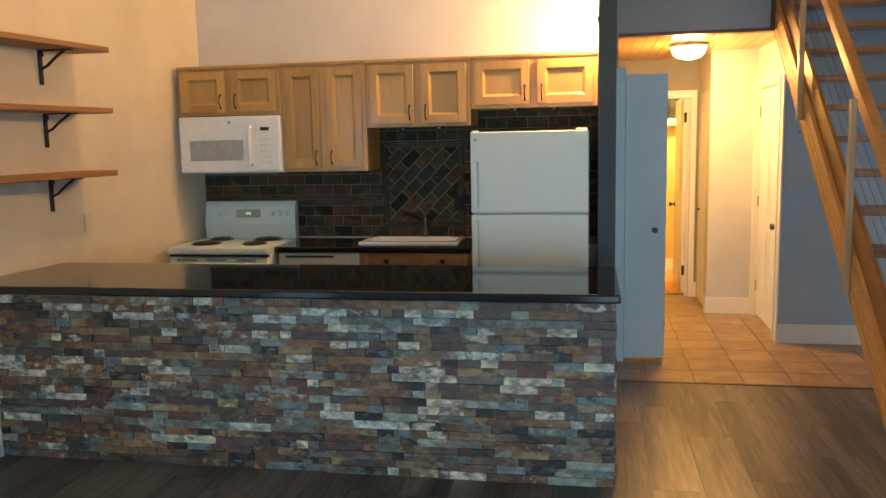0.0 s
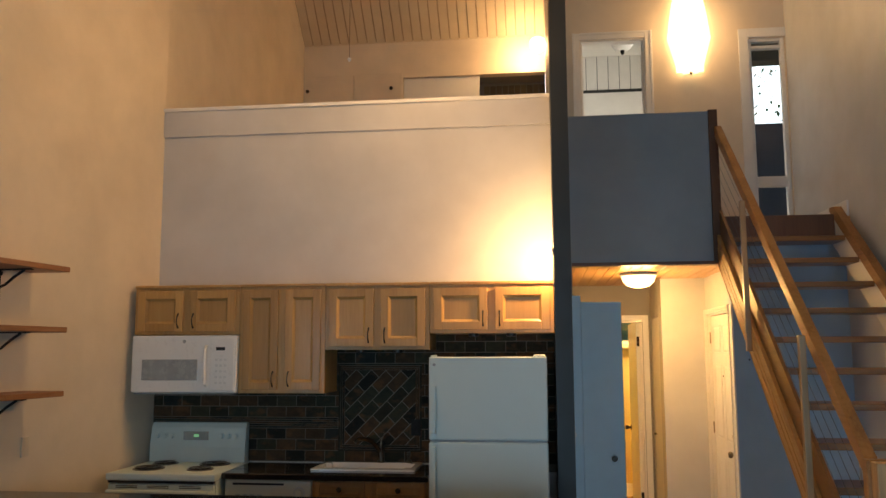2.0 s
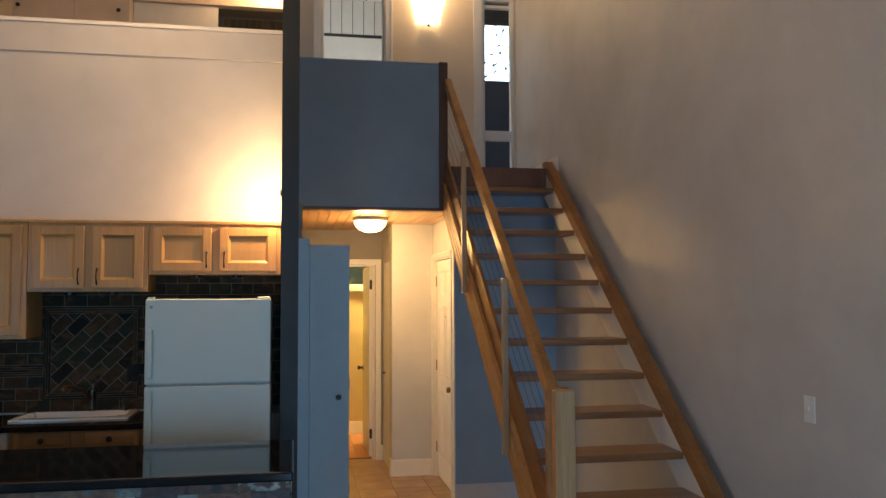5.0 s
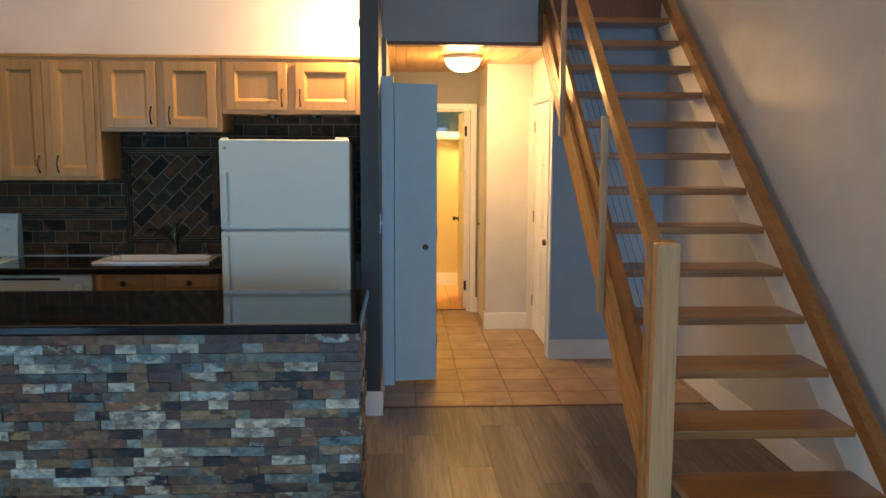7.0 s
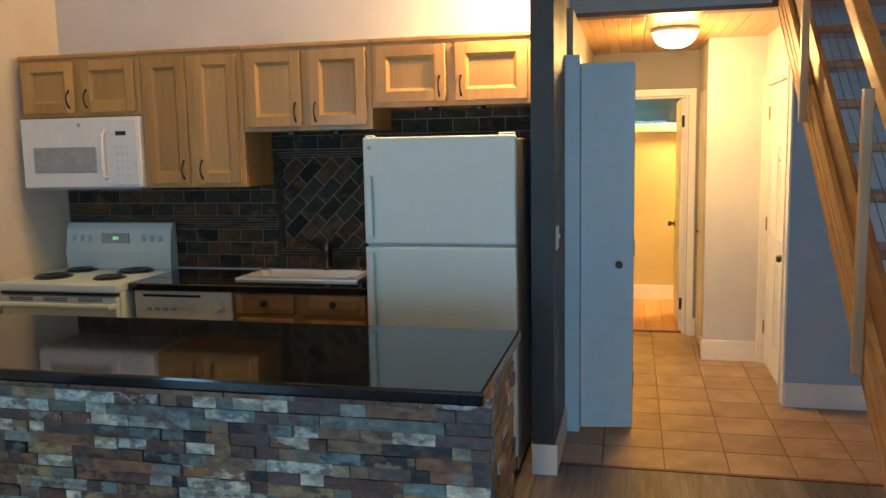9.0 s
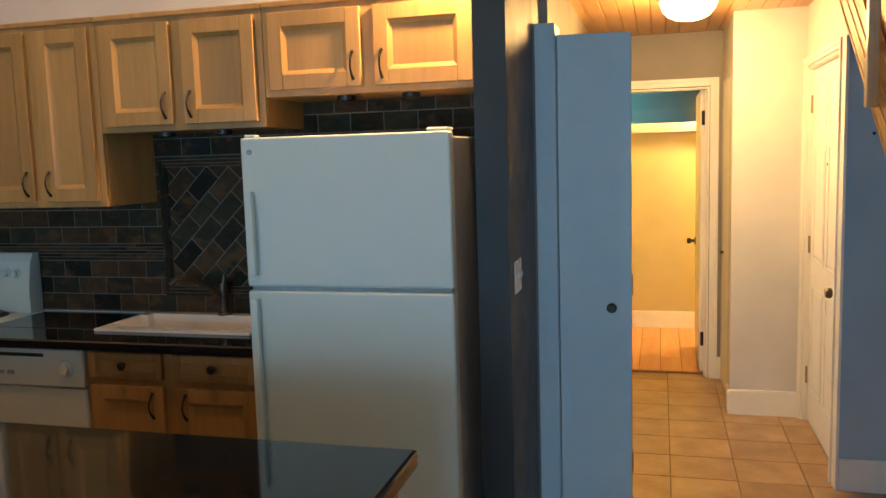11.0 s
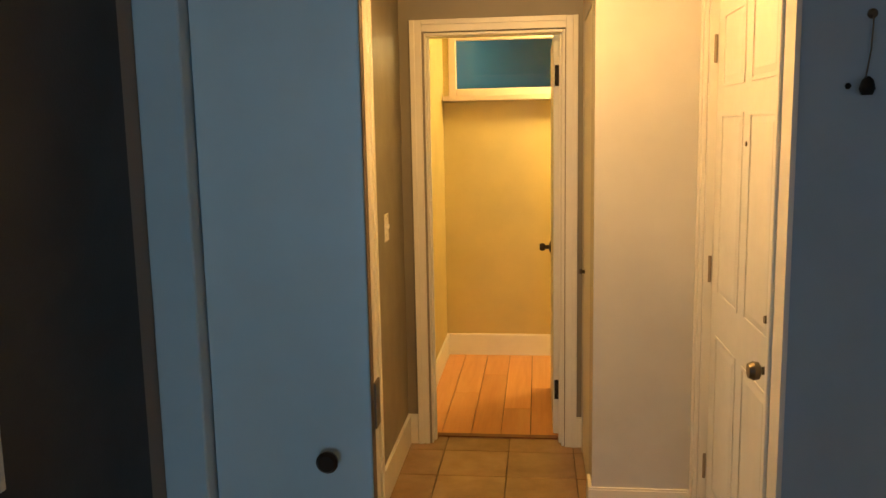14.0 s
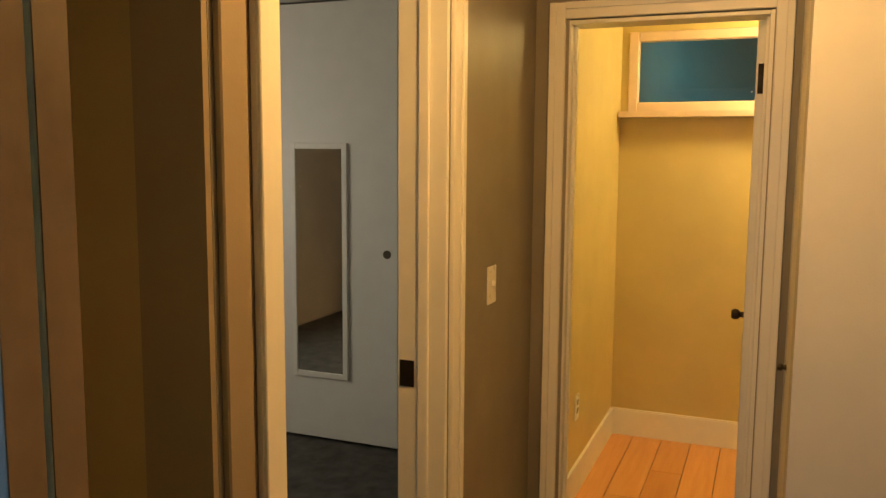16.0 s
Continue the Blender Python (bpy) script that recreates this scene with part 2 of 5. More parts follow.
CARPET = plain("dark_grey_carpet", (0.07, 0.068, 0.065), 0.95, wear=0.4, bump=1.0)
GROUT = plain("dark_grout", (0.06, 0.052, 0.045), 0.9)
FLOORGROUT = plain("brown_grout", (0.155, 0.11, 0.07), 0.9)
SPLASHGROUT = plain("grey_grout", (0.20, 0.175, 0.145), 0.85)
LEDGER = ((0.0, (0.165, 0.082, 0.052)), (0.11, (0.235, 0.150, 0.085)), (0.20, (0.085, 0.066, 0.060)), (0.30, (0.330, 0.225, 0.120)),
          (0.37, (0.150, 0.168, 0.150)), (0.47, (0.120, 0.058, 0.044)), (0.56, (0.310, 0.325, 0.285)), (0.62, (0.020, 0.021, 0.024)),
          (0.71, (0.260, 0.125, 0.066)), (0.78, (0.640, 0.590, 0.470)), (0.85, (0.150, 0.205, 0.215)), (0.90, (0.110, 0.075, 0.070)), (0.96, (0.560, 0.600, 0.550)))
LEDGESTONE = stone("split_ledger_slate", LEDGER, rough=0.38, scale=19, vein=0.95, second=0.75)
LEDGESTONE_FAR = stone("split_ledger_slate_far", LEDGER, True, rough=0.38, scale=19, vein=0.95, second=0.75)
SPLASH = ((0.0, (0.036, 0.033, 0.022)), (0.2, (0.070, 0.043, 0.024)), (0.36, (0.040, 0.043, 0.029)), (0.52, (0.022, 0.020, 0.016)), (0.64, (0.084, 0.052, 0.030)), (0.80, (0.053, 0.050, 0.032)), (0.92, (0.030, 0.034, 0.030)))
SLATETILE = stone("honed_slate_tile", SPLASH, rough=0.85, scale=18, bump=0.25)
SLATETILE_J = stone("honed_slate_tile_cut", SPLASH, True, rough=0.85, scale=18, bump=0.25)
for _m in (SLATETILE, SLATETILE_J):
    _m.node_tree.nodes["Principled BSDF"].inputs["Specular IOR Level"].default_value = 0.2


def ceramic():
    m, nt, bsdf = nodes_of("tan_ceramic_tile")
    v = _coords(nt, (1, 1, 1), 7.0)
    f = _noise(nt, v, 5, 7, 0.6)
    col = _ramp(nt, f, ((0.30, (0.20, 0.130, 0.072)), (0.5, (0.29, 0.195, 0.115)), (0.7, (0.37, 0.265, 0.165))))
    tone = _ramp(nt, nt.nodes.new("ShaderNodeObjectInfo").outputs["Random"], ((0, (0.86, 0.85, 0.84)), (1, (1.08, 1.08, 1.08))))
    nt.links.new(_mix(nt, 1.0, col, tone, "MULTIPLY"), bsdf.inputs["Base Color"])
    bsdf.inputs["Roughness"].default_value = 0.33
    _bump(nt, bsdf, _noise(nt, v, 40, 4), 0.15, 0.002)
    return m


def granite():
    m, nt, bsdf = nodes_of("black_granite")
    v = _coords(nt, (1, 1, 1))
    nt.links.new(_ramp(nt, _noise(nt, v, 260, 3), ((0.60, (0.006, 0.006, 0.007)), (0.70, (0.05, 0.05, 0.055)))), bsdf.inputs["Base Color"])
    bsdf.inputs["Roughness"].default_value = 0.06
    bsdf.inputs["Specular IOR Level"].default_value = 0.6
    return m


def clear(name, tint=(0.95, 0.97, 0.96), rough=0.0):
    m, nt, bsdf = nodes_of(name)
    bsdf.inputs["Base Color"].default_value = (*tint, 1)
    bsdf.inputs["Transmission Weight"].default_value = 1.0
    bsdf.inputs["Roughness"].default_value = rough
    bsdf.inputs["IOR"].default_value = 1.45
    return m


CERAMIC, GRANITE = ceramic(), granite()
GLASS = clear("window_glass")
MIRROR = plain("silvered_mirror", (0.88, 0.90, 0.90), 0.03, 1.0, wear=0.0)
HALLGLOW = glow("lit_frosted_dome", (1.0, 0.72, 0.36), 6.0)
SCONCEGLOW = glow("lit_sconce_shade", (1.0, 0.70, 0.34), 4.0)
GLOBEGLOW = glow("lit_globe", (1.0, 0.85, 0.6), 5.0)
FANGLOW = glow("lit_fan_bowl", (1.0, 0.82, 0.52), 5.0)
DISPLAY = glow("green_clock_display", (0.1, 0.9, 0.25), 0.5)

# ---- mesh tools ----
ORIGIN = {}


def thing(name, at, label="", category="", group="", kind="", rz=0):
    ob = new(name)
    ob.empty_display_size = 0.1
    ob.matrix_world = pose(*at, 0, 0, rz)
    ORIGIN[ob.name] = ob.matrix_world.copy()
    return tagged(ob, label, category, group, kind)


def part(name, bm, material, parent=None, label="", smooth=False, **tags):
    """Links a bmesh, given in the world's coordinates, as one mesh object under a thing or a part."""
    me = bpy.data.meshes.new(name)
    bmesh.ops.recalc_face_normals(bm, faces=bm.faces)
    m = ORIGIN[parent.name] if parent else Matrix()
    bm.transform(m.inverted())
    bm.to_mesh(me)
    bm.free()
    if smooth:
        me.polygons.foreach_set("use_smooth", [True] * len(me.polygons))
        me.set_sharp_from_angle(angle=radians(35))
    me.materials.append(material)
    ob = new(name, me)
    ob.parent = parent
    ORIGIN[ob.name] = m
    return tagged(ob, label, **tags)


def box(x0, x1, y0, y1, z0, z1, bevel=0.0, bm=None, seg=1):
    bm = bm or bmesh.new()
    r = bmesh.ops.create_cube(bm, size=1.0)
    vs = r["verts"]
    for v in vs:
        v.co = Vector(((x0 + x1) / 2 + v.co.x * (x1 - x0), (y0 + y1) / 2 + v.co.y * (y1 - y0), (z0 + z1) / 2 + v.co.z * (z1 - z0)))
    if bevel:
        es = {e for v in vs for e in v.link_edges}
        bmesh.ops.bevel(bm, geom=list(es), offset=bevel, segments=seg, affect="EDGES", profile=0.6)
    return bm


def prism(points, axis, a, b, bm=None, bevel=0.0):
    """Pulls a closed outline along an axis. Points are in the two other axes, in the order x, y, z."""
    bm = bm or bmesh.new()

    def put(p, d):
        return {"x": (d, p[0], p[1]), "y": (p[0], d, p[1]), "z": (p[0], p[1], d)}[axis]

    lo = [bm.verts.new(put(p, a)) for p in points]
    hi = [bm.verts.new(put(p, b)) for p in points]
    n = len(points)
    fs = [bm.faces.new(lo), bm.faces.new(hi[::-1])]
    for i in range(n):
        fs.append(bm.faces.new((lo[i], lo[(i + 1) % n], hi[(i + 1) % n], hi[i])))
    if bevel:
        es = {e for f in fs for e in f.edges}
        bmesh.ops.bevel(bm, geom=list(es), offset=bevel, segments=2, affect="EDGES", profile=0.6)
    return bm


def lathe(profile, at, axis="z", n=24, bm=None):
    """Turns a profile of (radius, height) about an axis through at."""
    bm = bm or bmesh.new()
    rings = []
    for r, h in profile:
        ring = []
        for i in range(n):
            a = 2 * math.pi * i / n
            u, w = r * math.cos(a), r * math.sin(a)
            o = {"z": (u, w, h), "y": (u, h, w), "x": (h, u, w)}[axis]
            ring.append(bm.verts.new(Vector(at) + Vector(o)))
        rings.append(ring)
    for a, b in zip(rings, rings[1:]):
        for i in range(n):
            bm.faces.new((a[i], a[(i + 1) % n], b[(i + 1) % n], b[i]))
    bm.faces.new(rings[0])
    bm.faces.new(rings[-1])
    return bm


def tube(path, r, n=8, bm=None):
    """A round bar along a path of places."""
    bm = bm or bmesh.new()
    pts = [Vector(p) for p in path]
    rings = []
    for i, p in enumerate(pts):
        d = (pts[min(i + 1, len(pts) - 1)] - pts[max(i - 1, 0)]).normalized()
        up = Vector((0, 0, 1)) if abs(d.z) < 0.9 else Vector((1, 0, 0))
        s = d.cross(up).normalized()
        t = s.cross(d)
        rr = r[i] if isinstance(r, (list, tuple)) else r
        rings.append([bm.verts.new(p + rr * (math.cos(2 * math.pi * k / n) * s + math.sin(2 * math.pi * k / n) * t)) for k in range(n)])
    for a, b in zip(rings, rings[1:]):
        for i in range(n):
            bm.faces.new((a[i], a[(i + 1) % n], b[(i + 1) % n], b[i]))
    bm.faces.new(rings[0])
    bm.faces.new(rings[-1])
    return bm


def solid(name, material, *sizes, label="", **tags):
    """A piece of the setting made of one or more boxes."""
    bm = bmesh.new()
    for s in sizes:
        box(*s, bm=bm)
    tags.setdefault("kind", "structure")
    return part(name, bm, material, None, label, **tags)

# ---- the building ----
XL, XR, XK, XH = -2.63, 2.65, 0.355, 0.467      # left wall, right wall, kitchen side and hall side of the partition
YB, YBOX, YUP, YFAR = 6.58, 7.142, 8.60, 10.22  # kitchen wall, loft front, loft hall wall, loft far wall
ZLOFT = 2.77
TOP = 6.55
SKEW = 0.105  # the west wall runs out of square south of the kitchen wall


def west(y):
    return XL - SKEW * max(0.0, YB - y)


def skewed(bm):
    """Slides a piece built against x = XL on to the west wall."""
    for v in bm.verts:
        v.co.x -= SKEW * max(0.0, YB - v.co.y)
    return bm


bm = bmesh.new()
for s in ((-3.75, -3.0, -0.1, 7.0), (-0.2, YB, -0.1, 7.0), (-3.0, -0.2, 2.45, 7.0), (-3.0, -0.2, -0.1, 0.05)):
    box(XL - 0.15, XL, *s, bm=bm)
box(XL - 0.15, XL, YB, 10.5, -0.1, 7.0, bm=bm)
part("wall_west", skewed(bm), CREAM, kind="structure")
solid("wall_east", LIGHTGREY, (XR, XR + 0.15, -3.6, 8.75, -0.1, 7.0))
solid("wall_south", LIGHTGREY, (XL - 1.3, -2.0, -3.75, -3.6, 0, 7.0), (2.4, XR + 0.15, -3.75, -3.6, 0, 7.0), (-2.0, 2.4, -3.75, -3.6, 3.2, 7.0))
floor_slab = solid("floor", FLOORGROUT, (XL - 1.3, 3.4, -3.75, 12.6, -0.16, -0.010))
solid("kitchen_wall", LIGHTGREY, (XL, XK, YB, YB + 0.12, 0, 3.40))
solid("loft_parapet_fascia", LIGHTGREY, (XL, XK - 0.002, YB - 0.018, YB + 0.12, 3.40, 3.60))
solid("loft_parapet_cap", WHITE, (XL, XK - 0.002, YB - 0.035, YB + 0.15, 3.60, 3.625))
solid("loft_floor", PINE, (XL, XK, YB + 0.12, YFAR, 2.55, ZLOFT), label="")
solid("partition_column", CHARCOAL, (XK, XH, 6.06, 6.65, 0, TOP))
solid("partition_wall_hall", WARMGREY, (XK, 0.5, 6.87, 7.44, 2.14, 2.415), (XK, XH, 6.65, 6.87, 0, 2.415), (XK, 0.5, 7.44, 7.62, 0, 2.415), (XK, 0.5, 7.62, 8.44, 2.06, 2.415), (XK, 0.5, 8.44, 9.27, 0, 2.415))
solid("partition_wall_loft", LIGHTGREY, (XK, XH, 6.65, 10.22, 2.416, TOP))
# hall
solid("hall_end_wall", WARMGREY, (0.5, 0.62, 9.27, 9.39, 0, 2.415), (1.285, 3.3, 9.27, 9.39, 0, 2.415), (0.62, 1.285, 9.27, 9.39, 2.045, 2.415))
solid("hall_pillar", LIGHTGREY, (1.37, 3.3, 8.475, 8.60, 0, 2.415))
solid("hall_pillar_side", LIGHTGREY, (1.37, 1.49, 8.60, 8.68, 0, 2.415), (1.37, 1.49, 8.68, 9.20, 2.06, 2.415), (1.37, 1.49, 9.20, 9.27, 0, 2.415))
solid("closet_back", WARMGREY, (2.1, 2.2, 8.60, 9.27, 0, 2.415))
solid("hall_side_wall", LIGHTGREY, (1.77, 1.89, 7.51, 8.43, 2.05, 2.415), (1.77, 1.89, 8.43, 8.475, 0, 2.415))
solid("under_stair_wall", STAIRWALL, (1.77, XR, 7.389, 7.51, 0, 2.60))
hall_ceiling = bmesh.new()
for i in range(15):
    x = XH + 0.001 + i * 0.0871
    prism([(x, 2.415), (x + 0.0871, 2.415), (x + 0.0871, 2.410), (x + 0.081, 2.403), (x + 0.006, 2.403), (x, 2.410)], "y", 7.15, 9.27, hall_ceiling)
part("ceiling_hall", hall_ceiling, PINE, kind="structure")
solid("loft_hall_floor", PINE, (XH, 1.66, 7.26, YUP, 2.417, ZLOFT), (1.66, XR, 7.52, YUP, 2.417, ZLOFT), (1.66, XR, 7.243, 7.52, 2.605, ZLOFT))
solid("loft_hall_knee_wall", MIDGREY, (XH, 1.595, YBOX, YBOX + 0.11, 2.425, 3.60))
solid("knee_wall_cap", MIDGREY, (XH, 1.595, YBOX - 0.006, YBOX + 0.12, 3.60, 3.612))
solid("knee_wall_bottom_trim", DARKWOOD, (XH, 1.60, YBOX - 0.008, YBOX + 0.11, 2.40, 2.425))
# loft back wall with a door and a tall window
DX0, DX1, DZ = 0.69, 1.315, 4.80
WX0, WX1 = 2.30, 2.64
solid("loft_hall_wall", CREAM, (XH, DX0, YUP, YUP + 0.12, ZLOFT, TOP), (DX0, DX1, YUP, YUP + 0.12, DZ, TOP), (DX1, WX0, YUP, YUP + 0.12, ZLOFT, TOP),
      (WX0, WX1, YUP, YUP + 0.12, 4.75, TOP), (WX0, WX1, YUP, YUP + 0.12, ZLOFT, 2.80), (WX1, XR, YUP, YUP + 0.12, ZLOFT, TOP))
solid("loft_far_wall", CREAM, (XL, XK, YFAR, YFAR + 0.12, 5.14, 5.6), (XL, -1.375, YFAR, YFAR + 0.12, ZLOFT, 5.14))
solid("loft_closet_back", WARMGREY, (-1.375, XK, YFAR + 0.6, YFAR + 0.7, ZLOFT, 5.2), (XL, XK, YFAR + 0.12, YFAR + 0.7, 5.14, 5.24))
# steep ceiling of painted boards over the kitchen loft
ceil = bmesh.new()
S = 0.96
n = 26
wd = (XK - XL) / n
for i in range(n):
    x0, x1 = XL + i * wd, XL + (i + 1) * wd
    for a, b, dz in ((x0 + 0.007, x1 - 0.007, 0.0),):
        prism([(YFAR + 0.12, 5.52 - 0.115 + dz), (9.0, 5.52 + S * (YFAR - 9.0) + dz), (9.0, 5.70 + S * (YFAR - 9.0)), (YFAR + 0.12, 5.60)], "x", a, b, ceil)
part("ceiling_loft", ceil, CEILBOARD, kind="structure")
# sheet behind the boards, coloured as the shadow between them
part("ceiling_gap_shade", prism([(YFAR + 0.12, 5.52 - 0.115 + 0.018), (9.0, 5.52 + S * (YFAR - 9.0) + 0.018), (9.0, 5.69 + S * (YFAR - 9.0)), (YFAR + 0.12, 5.59)], "x", XL, XK), GAPSHADE, kind="structure")
YR = 5.52 + S * (YFAR - 9.0)
bm = prism([(9.0, YR), (9.0, YR + 0.2), (-3.75, 5.0), (-3.75, 4.8)], "x", XL - 1.3, XR + 0.15)
part("ceiling_living", bm, CEILBOARD, kind="structure")
# bath
solid("bath_walls", YELLOW, (0.40, 0.52, 9.39, 10.92, 0, 2.5), (0.40, 0.60, 10.92, 11.04, 0, 2.5), (0.60, 2.4, 10.92, 11.04, 0, 1.84), (1.35, 2.4, 10.92, 11.04, 1.84, 2.5),
      (0.60, 1.35, 10.92, 11.04, 2.20, 2.5), (2.4, 2.5, 9.39, 11.04, 0, 2.5), (0.5, 0.62, 9.392, 9.40, 0, 2.5), (1.285, 2.4, 9.392, 9.40, 0, 2.5))
solid("ceiling_bath", CREAM, (0.40, 2.5, 9.39, 11.04, 2.5, 2.6))
# made-up room behind the high window; its teal walls tint the pane
solid("added_side_room_walls", TEAL, (0.3, 2.6, 12.3, 12.4, 0, 2.7), (0.3, 0.4, 11.04, 11.2, 0, 2.7), (0.3, 0.4, 12.1, 12.3, 0, 2.7), (2.5, 2.6, 11.04, 12.3, 0, 2.7), (0.3, 0.4, 11.2, 12.1, 0, 1.7), (0.3, 2.6, 11.04, 12.4, 2.7, 2.8))
# ground floor bedroom
solid("bedroom_walls", LIGHTGREY, (XL, -1.30, YFAR, YFAR + 0.1, 0, 2.5), (-1.30, 0.355, YFAR, YFAR + 0.1, 2.36, 2.55), (0.2, 0.355, YFAR, YFAR + 0.1, 0, 2.36), (XL, 0.355, YB + 0.123, YB + 0.16, 0, 2.5),
      (0.343, 0.354, 6.76, 6.87, 0, 2.5), (0.343, 0.354, 8.46, 10.22, 0, 2.5), (0.34, 0.354, 7.505, 7.60, 0, 2.5))
solid("closet_walls", CLOSETWALL, (-0.30, 0.343, 6.76, 6.80, 0, 2.49), (-0.34, -0.30, 6.76, 7.50, 0, 2.49), (-0.30, 0.354, 7.46, 7.50, 0, 2.49))
solid("bedroom_closet_back", CHARCOAL, (-1.4, 0.36, 10.85, 10.95, 0, 2.55), (-1.4, -1.3, 10.32, 10.85, 0, 2.55), (0.36, 0.40, 10.22, 10.95, 0, 2.55))
solid("ceiling_bedroom", CREAM, (XL, 0.355, YB + 0.12, 10.95, 2.50, 2.55))
solid("closet_shelf", WHITE, (-1.3, 0.355, 10.45, 10.84, 1.66, 1.685), (-1.3, 0.355, 10.44, 10.45, 1.60, 1.685))
solid("carpet", CARPET, (XL, 0.42, 6.76, 10.85, -0.01, 0.002), kind="structure")
# upstairs room behind the loft door
solid("loft_room_walls", WHITE, (XH - 0.06, XH, 8.72, 11.0, ZLOFT, 5.5), (2.1, 2.2, 8.72, 11.0, ZLOFT, 5.5), (XH - 0.06, 2.2, 11.0, 11.1, ZLOFT, 5.02))
gable = bmesh.new()
for i in range(12):
    box(XH + i * 0.14, XH + i * 0.14 + 0.132, 10.985, 11.0, 5.06, 5.5, bm=gable)
part("gable_boards", gable, WHITE, kind="structure")
solid("gable_gap", CHARCOAL, (XH - 0.06, 2.2, 11.0, 11.1, 5.02, 5.5))
solid("ceiling_loft_room", WHITE, (XH - 0.06, 2.2, 8.72, 11.1, 5.5, 5.6))
solid("loft_room_floor", PINE, (0.36, 2.2, 8.72, 11.1, 2.62, ZLOFT))

solid("landing_baseboard", WHITE, (XR - 0.014, XR, 7.26, YUP, ZLOFT, ZLOFT + 0.13))
# baseboards
H = 0.145
for x0, x1, y0, y1 in ((XH, 0.481, 6.06, 6.69), (XK, XH + 0.014, 6.046, 6.06), (0.5, 0.514, 8.53, 9.256), (0.5, 0.55, 9.256, 9.27), (1.335, 1.37, 9.256, 9.27), (1.356, 1.77, 8.461, 8.475),
                       (1.356, 1.37, 8.475, 8.60), (1.771, XR, 7.375, 7.389), (0.52, 0.534, 9.48, 10.906), (0.52, 2.4, 10.906, 10.92), (XR - 0.014, XR, -3.6, 7.375), (XL, XL + 0.014, -3.6, 4.44)):
    bm = box(x0, x1, y0, y1, 0, H)
    if x1 - x0 > y1 - y0:
        box(x0, x1, y0 + 0.004, y1, H, H + 0.008, bm=bm)
    else:
        box(x0, x1, y0, y1, H, H + 0.006, bm=bm)
    part("baseboard", skewed(bm) if x0 == XL else bm, WHITE, kind="structure")


def casing(name, axis, wall, a, b, top, side, w=0.075, depth=0.12, mat=WHITE, z0=0.0, th=1.0):
    """Door trim: moulded boards round an opening from a to b in a wall plane, and the jamb through the wall. side: the way that the trim faces."""
    frame_ob = thing(name, (0, 0, 0), kind="structure")

    def bx(u0, u1, d0, d1, zz0, zz1, bm=None):
        d0, d1 = sorted((wall + side * d0, wall + side * d1))
        return box(u0, u1, d0, d1, zz0, zz1, 0.002, bm) if axis == "x" else box(d0, d1, u0, u1, zz0, zz1, 0.002, bm)

    for u0, u1, v0, v1 in ((a - w, a - 0.004, a - w, a - w + 0.024), (b + 0.004, b + w, b + w - 0.024, b + w)):
        bm = bx(u0, u1, 0, 0.014 * th, z0, top + w)
        bx(v0, v1, 0.014 * th, 0.022 * th, z0, top + w, bm)
        part("casing_side", bm, mat, frame_ob)
    bm = bx(a - 0.004, b + 0.004, 0, 0.014, top + 0.004, top + w)
    bx(a - 0.004, b + 0.004, 0.014, 0.022, top + w - 0.024, top + w, bm)
    part("casing_head", bm, mat, frame_ob)
    bm = bx(a - 0.004, a + 0.014, -depth, -0.001, z0, top)
    bx(a + 0.014, a + 0.026, -depth * 0.55, -depth * 0.35, z0, top, bm)
    part("jamb", bm, mat, frame_ob)
    bm = bx(b - 0.014, b + 0.004, -depth, -0.001, z0, top)
    bx(b - 0.026, b - 0.014, -depth * 0.55, -depth * 0.35, z0, top, bm)
    part("jamb", bm, mat, frame_ob)
    part("head_jamb", bx(a + 0.014, b - 0.014, -depth, -0.001, top - 0.014, top), mat, frame_ob)
    return frame_ob


casing("door_frame_bath", "x", 9.27, 0.613, 1.285, 2.035, -1, w=0.06)
casing("door_frame_bedroom", "y", 0.5, 7.62, 8.44, 2.06, 1, depth=0.145)
casing("door_frame_front", "y", 1.77, 7.51, 8.43, 2.06, -1, w=0.045)
casing("door_frame_loft", "x", YUP, DX0, DX1, DZ, -1, z0=ZLOFT)
closet_trim = thing("closet_opening_trim", (0, 0, 0), kind="structure")
part("casing_side", box(XH, 0.550, 6.70, 6.87, 0, 2.14, 0.003), DAYBLUE, closet_trim)
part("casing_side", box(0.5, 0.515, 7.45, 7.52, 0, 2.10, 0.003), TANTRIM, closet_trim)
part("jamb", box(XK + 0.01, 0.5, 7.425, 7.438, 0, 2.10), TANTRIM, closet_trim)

# stair-wall corner board at the front door
solid("corner_board", WHITE, (1.757, 1.7695, 7.3765, 7.46, 0, 2.10))


